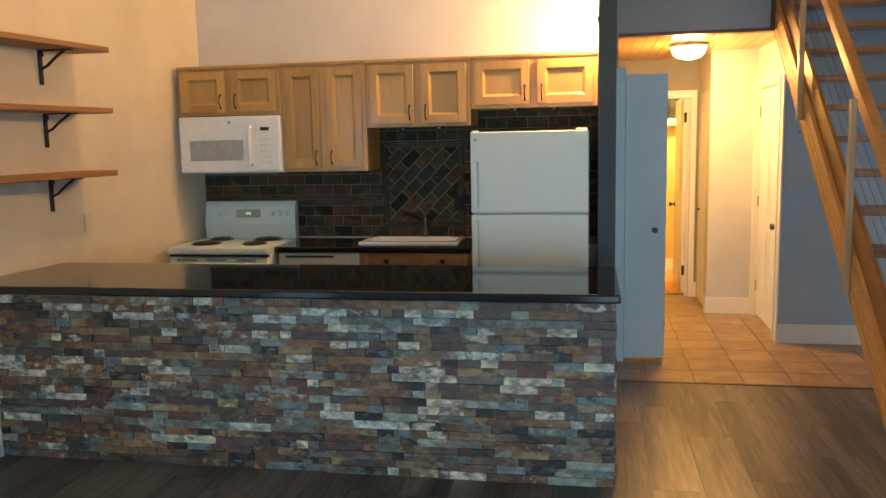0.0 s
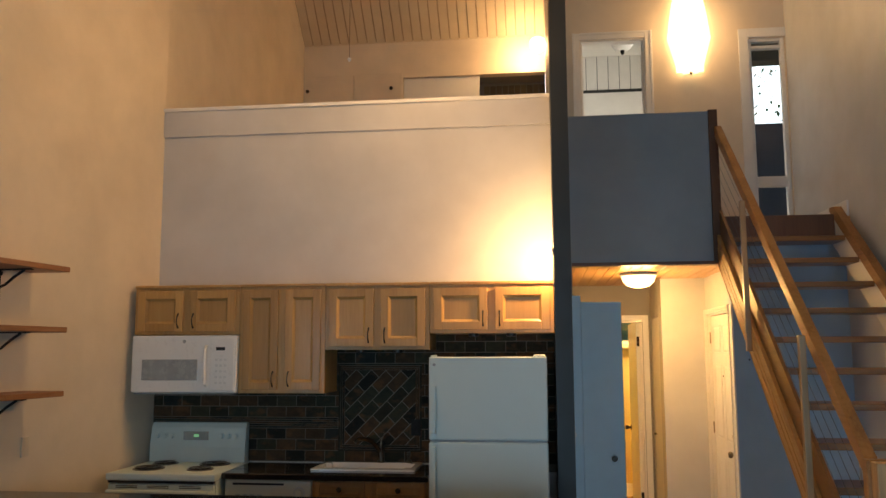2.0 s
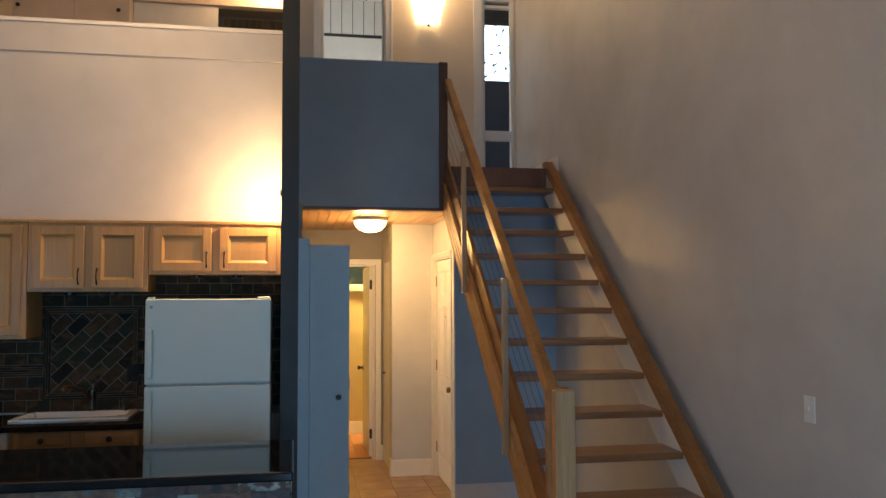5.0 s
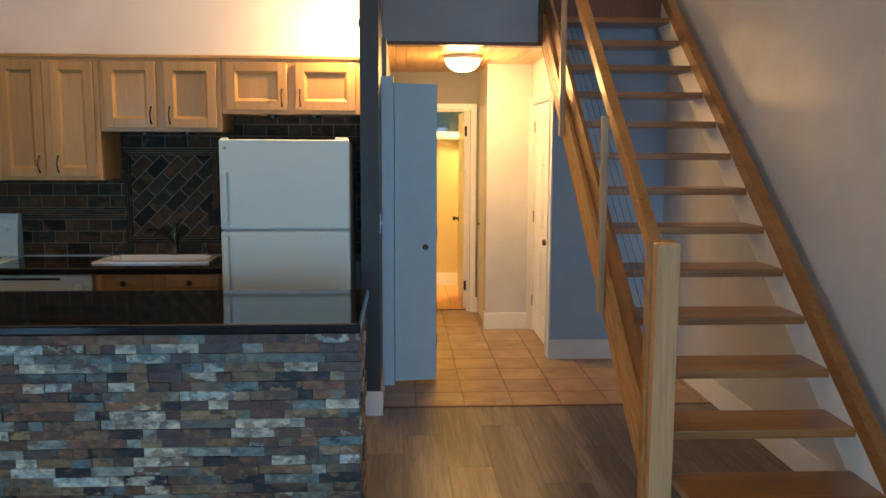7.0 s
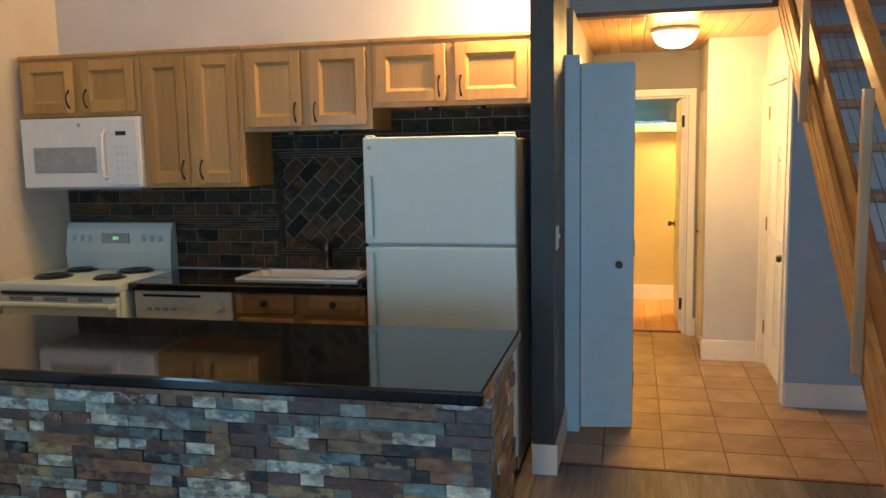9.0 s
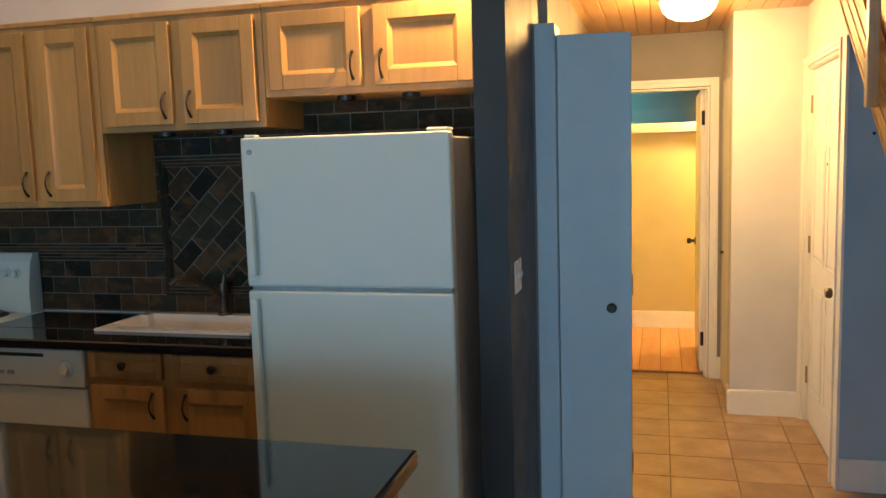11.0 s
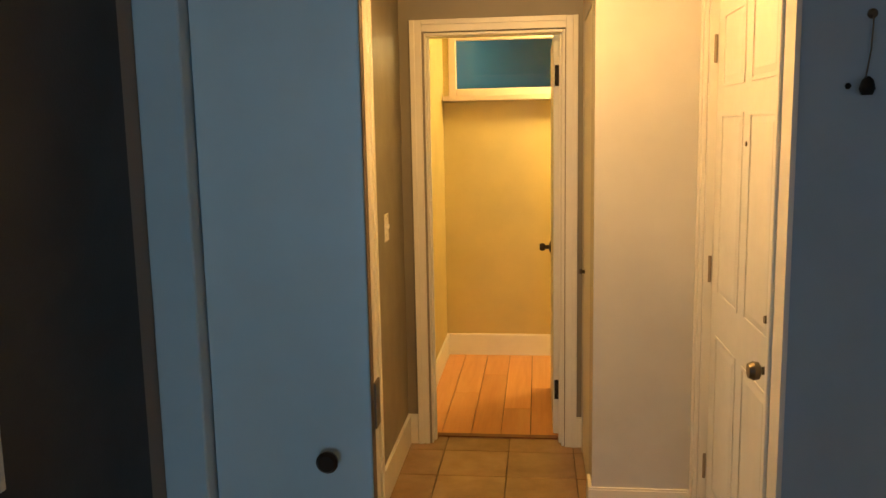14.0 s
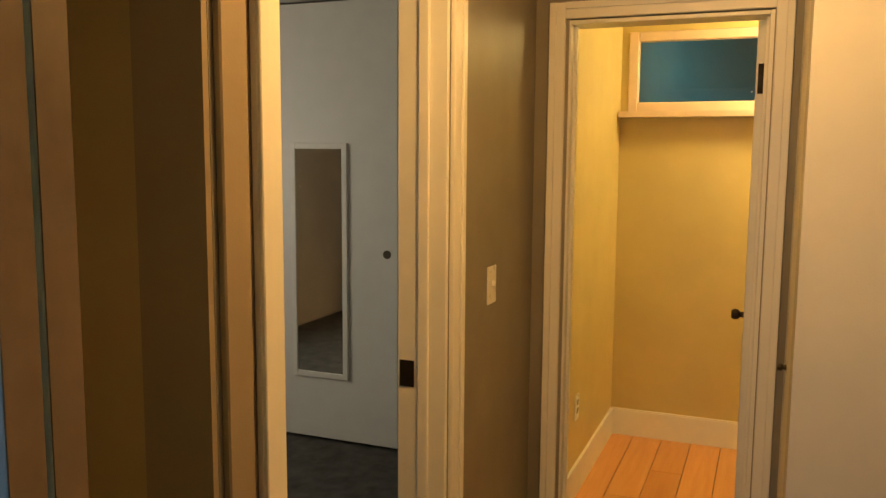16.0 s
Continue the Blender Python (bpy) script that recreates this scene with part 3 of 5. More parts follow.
def window(name, x0, x1, y, z0, z1, bars, w=0.05, mat=WHITE):
    """A window in a wall that faces the room: sash, bars at the heights given, panes."""
    ob = thing(name, (x0, y, z0), kind="structure")
    for a, b, c, d in ((x0, x0 + w, z0, z1), (x1 - w, x1, z0, z1), (x0 + w, x1 - w, z0, z0 + w), (x0 + w, x1 - w, z1 - w, z1)):
        part("window_frame", box(a, b, y + 0.02, y + 0.09, c, d, 0.004), mat, ob)
    edges = [z0 + w]
    for zb, hb in bars:
        part("rail", box(x0 + w, x1 - w, y + 0.02, y + 0.085, zb - hb / 2, zb + hb / 2, 0.004), mat, ob)
        edges += [zb - hb / 2, zb + hb / 2]
    edges.append(z1 - w)
    for a, b in zip(edges[::2], edges[1::2]):
        p = part("pane", box(x0 + w, x1 - w, y + 0.05, y + 0.056, a, b), GLASS, ob)
        p.visible_shadow = False
    return ob


window("window_1", WX0, WX1, YUP, 2.80, 4.75, ((3.33, 0.10), (4.66, 0.03)), 0.035)
loft_window_trim = thing("window_trim", (WX0, YUP, ZLOFT), kind="structure")
part("casing_side", box(WX0 - 0.09, WX0, YUP - 0.018, YUP, ZLOFT, 4.84, 0.003), WHITE, loft_window_trim)
part("casing_head", box(WX0, XR, YUP - 0.018, YUP, 4.75, 4.84, 0.003), WHITE, loft_window_trim)

# tall glazing behind the walker
win_s = thing("window_2", (-2.0, -3.7, 0), kind="structure")
for x in (-2.0, -0.56, 0.90, 2.34):
    part("window_frame", box(x, x + 0.06, -3.72, -3.62, 0, 3.2, 0.004), WHITE, win_s)
for z in (0.0, 2.1, 3.14):
    part("rail", box(-1.94, 2.34, -3.71, -3.63, z, z + 0.06), WHITE, win_s)

patio = thing("window_4", (west(-1.6), -1.6, 0), kind="structure")
for y in (-3.0, -1.63, -0.26):
    part("window_frame", skewed(box(XL - 0.10, XL - 0.03, y, y + 0.06, 0.05, 2.45, 0.004)), WHITE, patio)
part("rail", skewed(box(XL - 0.10, XL - 0.03, -2.94, -0.26, 2.39, 2.45, 0.004)), WHITE, patio)

# outside: ground, trees and a dark porch beyond the loft window
solid("ground", plain("dry_grass", (0.10, 0.11, 0.05), 0.95, wear=0.4), (-60, 60, -60, 80, -0.6, -0.2), kind="structure")

solid("porch_beam", CHARCOAL, (1.5, 4.5, 10.1, 10.3, 5.04, 5.5), (1.5, 4.5, 8.75, 10.3, 5.5, 5.6))
solid("backdrop_screen_wall", plain("navy_siding", (0.008, 0.014, 0.030), 0.6, wear=0.3), (2.3, 5.2, 13.0, 13.1, -0.2, 5.08))
tree = thing("tree", (6.0, 22, -0.2), "tall leafy green tree behind the dark screen wall", "tree")
BARK = wood("tree_bark", ((0.3, (0.06, 0.04, 0.03)), (0.7, (0.14, 0.10, 0.07))), "z", 0.9)
LEAF = plain("green_leaves", (0.10, 0.16, 0.05), 0.35, wear=0.4)
part("trunk", tube([(6.0, 22, -0.2), (6.05, 22, 3), (6.4, 22.1, 5.5), (7.4, 22, 7.5)], [0.25, 0.2, 0.14, 0.05], 10), BARK, tree, smooth=True)
tr = random.Random(3)
for a, z in ((0.4, 4.5), (2.2, 5.2), (3.9, 5.8)):
    part("limb", tube([(6, 22, z), (6 + 1.0 * math.cos(a), 22 + 1.0 * math.sin(a), z + 0.8), (6 + 2.1 * math.cos(a), 22 + 2.1 * math.sin(a), z + 1.8)], [0.09, 0.06, 0.02], 7), BARK, tree, smooth=True)
vs, fs = [], []
for i in range(2600):
    u = Vector((tr.gauss(0, 1), tr.gauss(0, 1), tr.gauss(0, 1))).normalized() * (tr.random() ** 0.4)
    c = Vector((6, 22, 8.4)) + Vector((u.x * 2.8, u.y * 2.8, u.z * 3.0))
    if noise.noise(c * 0.9) < 0.16:
        continue
    s = Vector((tr.gauss(0, 1), tr.gauss(0, 1), tr.gauss(0, 1))).normalized()
    t = s.cross(Vector((0, 0, 1))).normalized()
    k = len(vs)
    vs += [c - s * 0.09, c - t * 0.045, c + s * 0.09, c + t * 0.045]
    fs.append((k, k + 1, k + 2, k + 3))
me = bpy.data.meshes.new("crown")
me.from_pydata([v - Vector((6.0, 22, -0.2)) for v in vs], [], fs)
me.materials.append(LEAF)
crown = new("crown", me)
crown.parent = tree

sky_m, _nt, _b = nodes_of("bright_hazy_sky")
_b.inputs["Base Color"].default_value = (0, 0, 0, 1)
_b.inputs["Emission Color"].default_value = (0.78, 0.90, 1.0, 1)
_b.inputs["Emission Strength"].default_value = 4.0
solid("backdrop", sky_m, (-20, 60, 75, 75.2, -0.6, 60))

# ---- things ----


def arch_pull(parent, x, y, z, h=0.10):
    """A dark arched cabinet pull standing upright on a door."""
    pts = [(x, y, z - h / 2)] + [(x, y - 0.026 * math.sin(math.pi * k / 8) - 0.003, z - h / 2 + h * k / 8) for k in range(1, 8)] + [(x, y, z + h / 2)]
    bm = tube(pts, [0.0065, 0.005, 0.0045, 0.004, 0.004, 0.004, 0.0045, 0.005, 0.0065])
    return part("pull", bm, BRONZE, parent, "dark bronze arched pull", True)


def cab_door(parent, x0, x1, y, z0, z1, mat=None, knob=None, pull=None, name="door"):
    """A framed door with a raised panel; its face is at y."""
    mat = mat or MAPLE
    d = part(name, box(x0, x1, y + (0.0145 if z1 - z0 > 0.2 else 0.006), y + 0.0205, z0, z1, 0.002), mat, parent)
    w = 0.055 if z1 - z0 > 0.2 else 0.03
    for a, b, c, e in ((x0, x0 + w, z0, z1), (x1 - w, x1, z0, z1), (x0 + w, x1 - w, z0, z0 + w), (x0 + w, x1 - w, z1 - w, z1)):
        part("stile", box(a, b, y, y + 0.0142, c, e, 0.002), mat, d)
    if z1 - z0 > 0.2:
        bm = bmesh.new()
        a, b, c, e = x0 + w + 0.004, x1 - w - 0.004, z0 + w + 0.004, z1 - w - 0.004
        k = 0.016
        a, b, c, e = a - 0.004, b + 0.004, c - 0.004, e + 0.004
        o = [bm.verts.new(p) for p in ((a, y + 0.0006, c), (b, y + 0.0006, c), (b, y + 0.0006, e), (a, y + 0.0006, e))]
        i = [bm.verts.new(p) for p in ((a + k, y + 0.013, c + k), (b - k, y + 0.013, c + k), (b - k, y + 0.013, e - k), (a + k, y + 0.013, e - k))]
        bm.faces.new(i)
        for q in range(4):
            bm.faces.new((o[q], o[(q + 1) % 4], i[(q + 1) % 4], i[q]))
        part("recessed_panel", bm, mat, d)
    if pull:
        arch_pull(d, pull[0], y, pull[1])
    if knob:
        part("knob", lathe([(0.007, 0), (0.006, -0.012), (0.017, -0.016), (0.018, -0.024), (0.012, -0.029)], (knob[0], y, knob[1]), "y", 14), BRONZE, d, "dark bronze round knob", True)
    return d


FY = 6.222
uppers = ((-2.625, -1.845, 1.862, 2, "short maple wall cabinet above the white microwave"),
          (-1.845, -1.225, 1.455, 2, "tall maple wall cabinet with two narrow doors"),
          (-1.225, -0.492, 1.752, 2, "maple wall cabinet above the sink"),
          (-0.492, 0.352, 1.862, 2, "short maple wall cabinet above the fridge"))
for x0, x1, z0, nd, text in uppers:
    ob = thing("wall_cabinet", ((x0 + x1) / 2, FY + 0.15, z0), text, "kitchen cabinet", "kitchen wall cabinets")
    part("body", box(x0 + 0.001, x1 - 0.001, FY + 0.018, YB - 0.002, z0, 2.212, 0.002), MAPLE, ob)
    part("face_frame", box(x0 + 0.001, x1 - 0.001, FY, FY + 0.018, z0, 2.212, 0.002), MAPLE, ob)
    part("top_moulding", box(x0 + 0.001, x1 - 0.001, FY - 0.012, FY, 2.192, 2.214, 0.004), MAPLE, ob)
    m = (x0 + x1) / 2
    g = 0.026
    zb = z0 + 0.024
    for a, b, px in ((x0 + 0.03, m - g, m - g - 0.03), (m + g, x1 - 0.03, m + g + 0.03)):
        cab_door(ob, a, b, FY - 0.0215, zb, 2.172, pull=(px, zb + 0.075))
    for hx in (m - 0.13, m + 0.13):
        part("puck_light", lathe([(0.035, 0), (0.035, -0.018), (0.028, -0.022)], (hx, FY + 0.09, z0), "z", 16), BLACK, ob, smooth=True) if z0 < 1.9 and x0 > -1.3 else None

# microwave
mw = thing("microwave", (-2.23, 6.4, 1.455), "white over-the-range microwave with a grey mesh window under the short cabinet", "microwave")
part("body", box(-2.615, -1.85, 6.215, YB - 0.012, 1.457, 1.858, 0.006), MWWHITE, mw)
part("front", box(-2.617, -1.848, 6.185, 6.214, 1.460, 1.856, 0.008, seg=2), MWWHITE, mw)
part("window", box(-2.54, -2.13, 6.181, 6.187, 1.545, 1.690, 0.003), GREYWIN, mw, "grey mesh window")
part("handle", tube([(-2.068, 6.186, 1.51), (-2.068, 6.158, 1.525), (-2.066, 6.150, 1.60), (-2.066, 6.150, 1.70), (-2.068, 6.158, 1.765), (-2.068, 6.186, 1.78)], 0.011, 10), MWWHITE, mw, smooth=True)
part("control_panel", box(-2.035, -1.862, 6.181, 6.187, 1.475, 1.84, 0.003), MWWHITE, mw)
part("display", box(-1.995, -1.93, 6.1785, 6.182, 1.752, 1.775), BLACK, mw, "small dark display")
for r in range(5):
    for c in range(3):
        part("button", box(-2.00 + c * 0.032, -1.98 + c * 0.032, 6.179, 6.182, 1.52 + r * 0.04, 1.535 + r * 0.04), plain("pale_grey_print", (0.68, 0.69, 0.68), 0.4) if (r, c) == (0, 0) else bpy.data.materials["pale_grey_print"], mw)
part("badge", lathe([(0.012, 0), (0.012, -0.003)], (-2.23, 6.185, 1.815), "y", 14), GREYWIN, mw)
part("underside_vent", box(-2.60, -1.87, 6.20, 6.50, 1.448, 1.456), GREYWIN, mw)

# stove
st = thing("stove", (-2.27, 6.25, 0), "white electric coil stove with a backguard of knobs", "stove")
SX0, SX1 = -2.62, -1.865
part("body", box(SX0 + 0.01, SX1 - 0.005, 5.95, YB - 0.03, 0.02, 0.90, 0.004), APPLIANCE, st)
top = part("cooktop", box(SX0, SX1, 5.905, YB - 0.02, 0.902, 0.948, 0.012, seg=2), APPLIANCE, st)
for bx_, by_, r in ((-2.43, 6.13, 0.095), (-2.06, 6.13, 0.078), (-2.43, 6.38, 0.078), (-2.06, 6.38, 0.095)):
    b = part("burner", lathe([(r + 0.012, 0.0), (r + 0.012, 0.004), (r, 0.004), (r - 0.006, 0.001)], (bx_, by_, 0.948), "z", 28), BLACK, st, "black drip bowl", True)
    pts = [(bx_ + (0.018 + (r - 0.02) * k / 72) * math.cos(k * 0.42), by_ + (0.018 + (r - 0.02) * k / 72) * math.sin(k * 0.42), 0.958) for k in range(73)]
    part("coil", tube(pts, 0.0055, 6), BLACK, b, "black heating coil", True)
bm = prism([(6.47, 0.948), (6.555, 0.948), (6.555, 1.228), (6.515, 1.228), (6.492, 1.19), (6.47, 1.055)], "x", SX0 + 0.02, SX1 - 0.012, bevel=0.006)
bg = part("backguard", bm, APPLIANCE, st)
for kx in (-2.545, -2.49, -2.435, -2.06, -2.005, -1.95):
    part("knob", lathe([(0.023, 0), (0.023, -0.008), (0.016, -0.011), (0.014, -0.026)], (kx, 6.486, 1.135), "y", 16), APPLIANCE, bg, smooth=True)
part("clock_panel", box(-2.345, -2.155, 6.474, 6.482, 1.105, 1.165, 0.002), GREYWIN, bg, "pale grey clock panel")
part("display", box(-2.264, -2.228, 6.4695, 6.475, 1.128, 1.146), DISPLAY, bg, "lit green clock digits")
part("cooktop_shadow_gap", box(SX0 + 0.015, SX1 - 0.012, 5.914, 5.95, 0.886, 0.9005), BLACK, st)
for x0 in (-2.55, -2.33, -2.11):
    for z in (0.868, 0.857):
        part("vent_slot", box(x0, x0 + 0.15, 5.9125, 5.9165, z - 0.003, z + 0.002), BLACK, st, "dark oven vent slot")
door_s = part("oven_door", box(SX0 + 0.015, SX1 - 0.01, 5.915, 5.95, 0.24, 0.878, 0.008, seg=2), APPLIANCE, st)
part("handle", tube([(SX0 + 0.022, 5.915, 0.832), (SX0 + 0.026, 5.880, 0.832), (SX1 - 0.026, 5.880, 0.832), (SX1 - 0.022, 5.915, 0.832)], 0.016, 10), APPLIANCE, door_s, smooth=True)
part("oven_window", box(-2.47, -2.02, 5.911, 5.916, 0.42, 0.68, 0.002), BLACK, door_s)
part("drawer", box(SX0 + 0.015, SX1 - 0.01, 5.92, 5.95, 0.06, 0.225, 0.006), APPLIANCE, st)

# counter with sink
part_ct = thing("worktop", (-1.15, 6.27, 0.90), "black granite worktop beside the stove holding the sink", "countertop")
bm = box(-1.86, -0.475, 6.00, 6.20, 0.905, 0.945, 0.006)
box(-1.86, -1.30, 6.201, YB - 0.022, 0.905, 0.945, 0.003, bm)
box(-0.60, -0.475, 6.201, YB - 0.022, 0.905, 0.945, 0.003, bm)
box(-1.299, -0.601, 6.545, YB - 0.022, 0.905, 0.945, 0.003, bm)
part("slab", bm, GRANITE, part_ct)
sk = thing("sink", (-0.95, 6.3, 0.95), "white drop-in porcelain sink in the black worktop", "sink")
bm = bmesh.new()
outer = [(-1.30, 6.17), (-0.59, 6.17), (-0.59, 6.555), (-1.30, 6.555)]
inner = [(-1.265, 6.205), (-0.625, 6.205), (-0.625, 6.47), (-1.265, 6.47)]
low = [(-1.23, 6.24), (-0.66, 6.24), (-0.66, 6.44), (-1.23, 6.44)]
rows = [[bm.verts.new((x, y, z)) for x, y in r] for r, z in ((outer, 0.9465), (outer, 0.956), (inner, 0.962), (low, 0.80))]
for a, b in zip(rows, rows[1:]):
    for q in range(4):
        bm.faces.new((a[q], a[(q + 1) % 4], b[(q + 1) % 4], b[q]))
bm.faces.new(rows[-1])
bmesh.ops.bevel(bm, geom=[e for e in bm.edges if abs(e.verts[0].co.z - e.verts[1].co.z) > 0.05], offset=0.04, segments=4, affect="EDGES")
part("basin", bm, SINKW, sk, smooth=True)
part("drain", lathe([(0.04, 0), (0.04, 0.004), (0.03, 0.004), (0.028, 0.001)], (-0.95, 6.30, 0.80), "z", 18), NICKEL, sk, "steel drain ring")
fa = thing("kitchen_faucet", (-0.88, 6.49, 0.962), "brushed nickel single-lever faucet with a long angled spout", "faucet")
part("base", lathe([(0.03, 0), (0.03, 0.008), (0.022, 0.016), (0.018, 0.09), (0.021, 0.10), (0.019, 0.135)], (-0.88, 6.49, 0.961), "z", 18), NICKEL, fa, smooth=True)
part("spout", tube([(-0.885, 6.48, 1.04), (-0.93, 6.44, 1.105), (-0.98, 6.39, 1.135), (-1.02, 6.35, 1.135), (-1.035, 6.335, 1.115)], [0.014, 0.013, 0.012, 0.013, 0.014], 10), NICKEL, fa, smooth=True)
part("lever", tube([(-0.88, 6.49, 1.09), (-0.872, 6.49, 1.13), (-0.855, 6.485, 1.165)], [0.010, 0.008, 0.006], 8), NICKEL, fa, smooth=True)
sp = thing("side_sprayer", (-0.68, 6.49, 0.962), "dark side sprayer beside the faucet", "sprayer")
part("base", lathe([(0.022, 0), (0.022, 0.01), (0.012, 0.02), (0.011, 0.04), (0.015, 0.05), (0.013, 0.075)], (-0.68, 6.49, 0.961), "z", 14), NICKEL, sp, smooth=True)

# dishwasher and base cabinet
dw = thing("dishwasher", (-1.55, 6.2, 0), "white dishwasher with a control strip under the worktop", "dishwasher")
part("body", box(-1.845, -1.255, 6.07, 6.55, 0.10, 0.90, 0.003), DISHCREAM, dw)
part("door", box(-1.845, -1.258, 6.045, 6.07, 0.14, 0.735, 0.006), DISHCREAM, dw)
cp = part("control_panel", box(-1.845, -1.258, 6.035, 6.07, 0.742, 0.897, 0.006), DISHCREAM, dw)
part("vent_slot", box(-1.79, -1.44, 6.032, 6.036, 0.866, 0.880), BLACK, cp, "dark vent slot")
for k in range(4):
    part("button", box(-1.77 + k * 0.05, -1.74 + k * 0.05, 6.031, 6.036, 0.79, 0.805), GREYWIN, cp)
part("dial", lathe([(0.030, 0), (0.030, -0.006), (0.022, -0.009), (0.020, -0.022)], (-1.335, 6.035, 0.820), "y", 20), DISHCREAM, cp, "cream round dial", True)
part("dial_ring", lathe([(0.038, 0), (0.038, -0.002)], (-1.335, 6.0345, 0.820), "y", 24), KEYGREY, cp)
part("kick_plate", box(-1.845, -1.258, 6.11, 6.13, 0.0, 0.095), BLACK, dw)
bc = thing("base_cabinet", (-0.86, 6.2, 0), "maple sink base cabinet with two drawers and two doors", "kitchen cabinet")
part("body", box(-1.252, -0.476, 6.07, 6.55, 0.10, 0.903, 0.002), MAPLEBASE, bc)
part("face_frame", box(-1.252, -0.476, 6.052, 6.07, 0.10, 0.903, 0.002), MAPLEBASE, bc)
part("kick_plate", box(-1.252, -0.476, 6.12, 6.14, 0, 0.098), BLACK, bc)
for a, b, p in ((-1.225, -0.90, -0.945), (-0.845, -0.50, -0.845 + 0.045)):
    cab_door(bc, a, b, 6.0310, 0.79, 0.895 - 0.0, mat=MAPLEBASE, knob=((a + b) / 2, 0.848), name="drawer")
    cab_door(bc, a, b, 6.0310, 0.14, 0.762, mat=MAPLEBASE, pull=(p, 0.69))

# fridge
fr = thing("refrigerator", (-0.09, 6.25, 0), "white top-freezer refrigerator with ribbed side handles", "refrigerator")
FX0, FX1, FF = -0.461, 0.297, 5.945
# The whole body is one even grey, darker than the doors.
part("body", box(FX0 + 0.004, FX1 - 0.004, 6.005, 6.56, 0.03, 1.69, 0.006), plain("grey_enamel_body", (0.42, 0.42, 0.42), 0.4, bump=0.2), fr, "grey side, darker than the doors")
part("freezer_door", box(FX0, FX1, FF, 6.0, 1.180, 1.706, 0.012, seg=3), APPLIANCE, fr)
part("fresh_food_door", box(FX0, FX1, FF, 6.0, 0.12, 1.166, 0.012, seg=3), APPLIANCE, fr)
part("gasket", box(FX0 + 0.01, FX1 - 0.01, 5.965, 6.004, 0.12, 1.69), GREYWIN, fr, "grey rubber door gasket")
part("hinge_cover", box(FX1 - 0.085, FX1 - 0.01, 5.965, 6.04, 1.7065, 1.719, 0.005), APPLIANCE, fr)
part("hinge_cover", box(FX0 + 0.01, FX0 + 0.05, 5.96, 6.0, 1.7065, 1.716, 0.003), APPLIANCE, fr)
for z0, z1 in ((1.22, 1.52), (0.62, 1.14)):
    part("handle", box(FX0 + 0.018, FX0 + 0.048, FF - 0.030, FF - 0.001, z0, z1, 0.009, seg=2), APPLIANCE, fr)
part("badge", lathe([(0.010, 0), (0.010, -0.003)], (FX0 + 0.035, FF, 1.655), "y", 14), GREYWIN, fr)
part("kick_grille", box(FX0 + 0.01, FX1 - 0.01, 5.99, 6.004, 0.02, 0.11), BLACK, fr)

# shelves on the left wall
for z in (2.250, 1.892, 1.520):
    sh = thing("wall_shelf", (west(4.5) + 0.12, 4.5, z), "reddish stained wooden shelf board on black iron brackets", "shelf", "shelves on the cream wall")
    part("board", skewed(box(XL + 0.001, XL + 0.25, 3.65, 5.225, z - 0.032, z, 0.004)), SHELFWOOD, sh)
    for y in (4.96, 4.14):
        b = part("bracket", skewed(box(XL + 0.001, XL + 0.010, y - 0.014, y + 0.014, z - 0.228, z - 0.033, 0.002)), IRON, sh, "black iron bracket")
        part("arm", skewed(box(XL + 0.010, XL + 0.21, y - 0.013, y + 0.013, z - 0.040, z - 0.033)), IRON, b)
        part("brace", skewed(tube([(XL + 0.013, y, z - 0.138), (XL + 0.05, y, z - 0.122), (XL + 0.10, y, z - 0.080), (XL + 0.16, y, z - 0.041)], 0.008, 8)), IRON, b, smooth=True)
        part("finial", skewed(lathe([(0.010, 0), (0.014, 0.010), (0.013, 0.020), (0.007, 0.028)], (XL + 0.014, y, z - 0.07), "z", 10)), IRON, b, smooth=True)


def wall_plate(at, face, w, h, kind, label):
    """A switch or socket plate. face: (axis, sign)."""
    ob = thing("light_switch" if kind == "switch" else "wall_outlet", at, label, "light switch" if kind == "switch" else "electrical outlet")
    ax, s = face

    def bx(u0, u1, d0, d1, z0, z1, bev=0.001):
        if ax == "x":
            a, b = sorted((at[0] + s * d0, at[0] + s * d1))
            return box(a, b, at[1] + u0, at[1] + u1, at[2] + z0, at[2] + z1, bev)
        a, b = sorted((at[1] + s * d0, at[1] + s * d1))
        return box(at[0] + u0, at[0] + u1, a, b, at[2] + z0, at[2] + z1, bev)

    part("plate", bx(-w / 2, w / 2, 0.0005, 0.006, -h / 2, h / 2), {"black_socket": MATTBLACK, "cream_socket": PLATECREAM}.get(kind, MWWHITE), ob)
    n = max(1, round(w / 0.06))
    for k in range(n):
        c = (k - (n - 1) / 2) * 0.046
        if kind == "switch":
            part("toggle", bx(c - 0.005, c + 0.005, 0.006, 0.016, -0.004, 0.014), MWWHITE, ob)
        else:
            for dz in (-0.028, 0.010):
                part("socket", bx(c - 0.016, c + 0.016, 0.006, 0.008, dz, dz + 0.026), {"black_socket": MATTBLACK, "cream_socket": PLATECREAM}.get(kind, GREYWIN), ob)
    return ob


wall_plate((west(5.25), 5.25, 1.192), ("x", 1), 0.07, 0.115, "cream_socket", "cream wall outlet plate on the cream wall")
wall_plate((XR, 3.90, 1.225), ("x", -1), 0.075, 0.115, "switch", "white light switch plate on the grey stair wall")
wall_plate((XH, 6.200, 1.190), ("x", 1), 0.120, 0.115, "switch", "white double switch plate on the charcoal wall")
wall_plate((0.5, 8.80, 1.165), ("x", 1), 0.075, 0.118, "switch", "cream light switch plate on the grey hall wall")
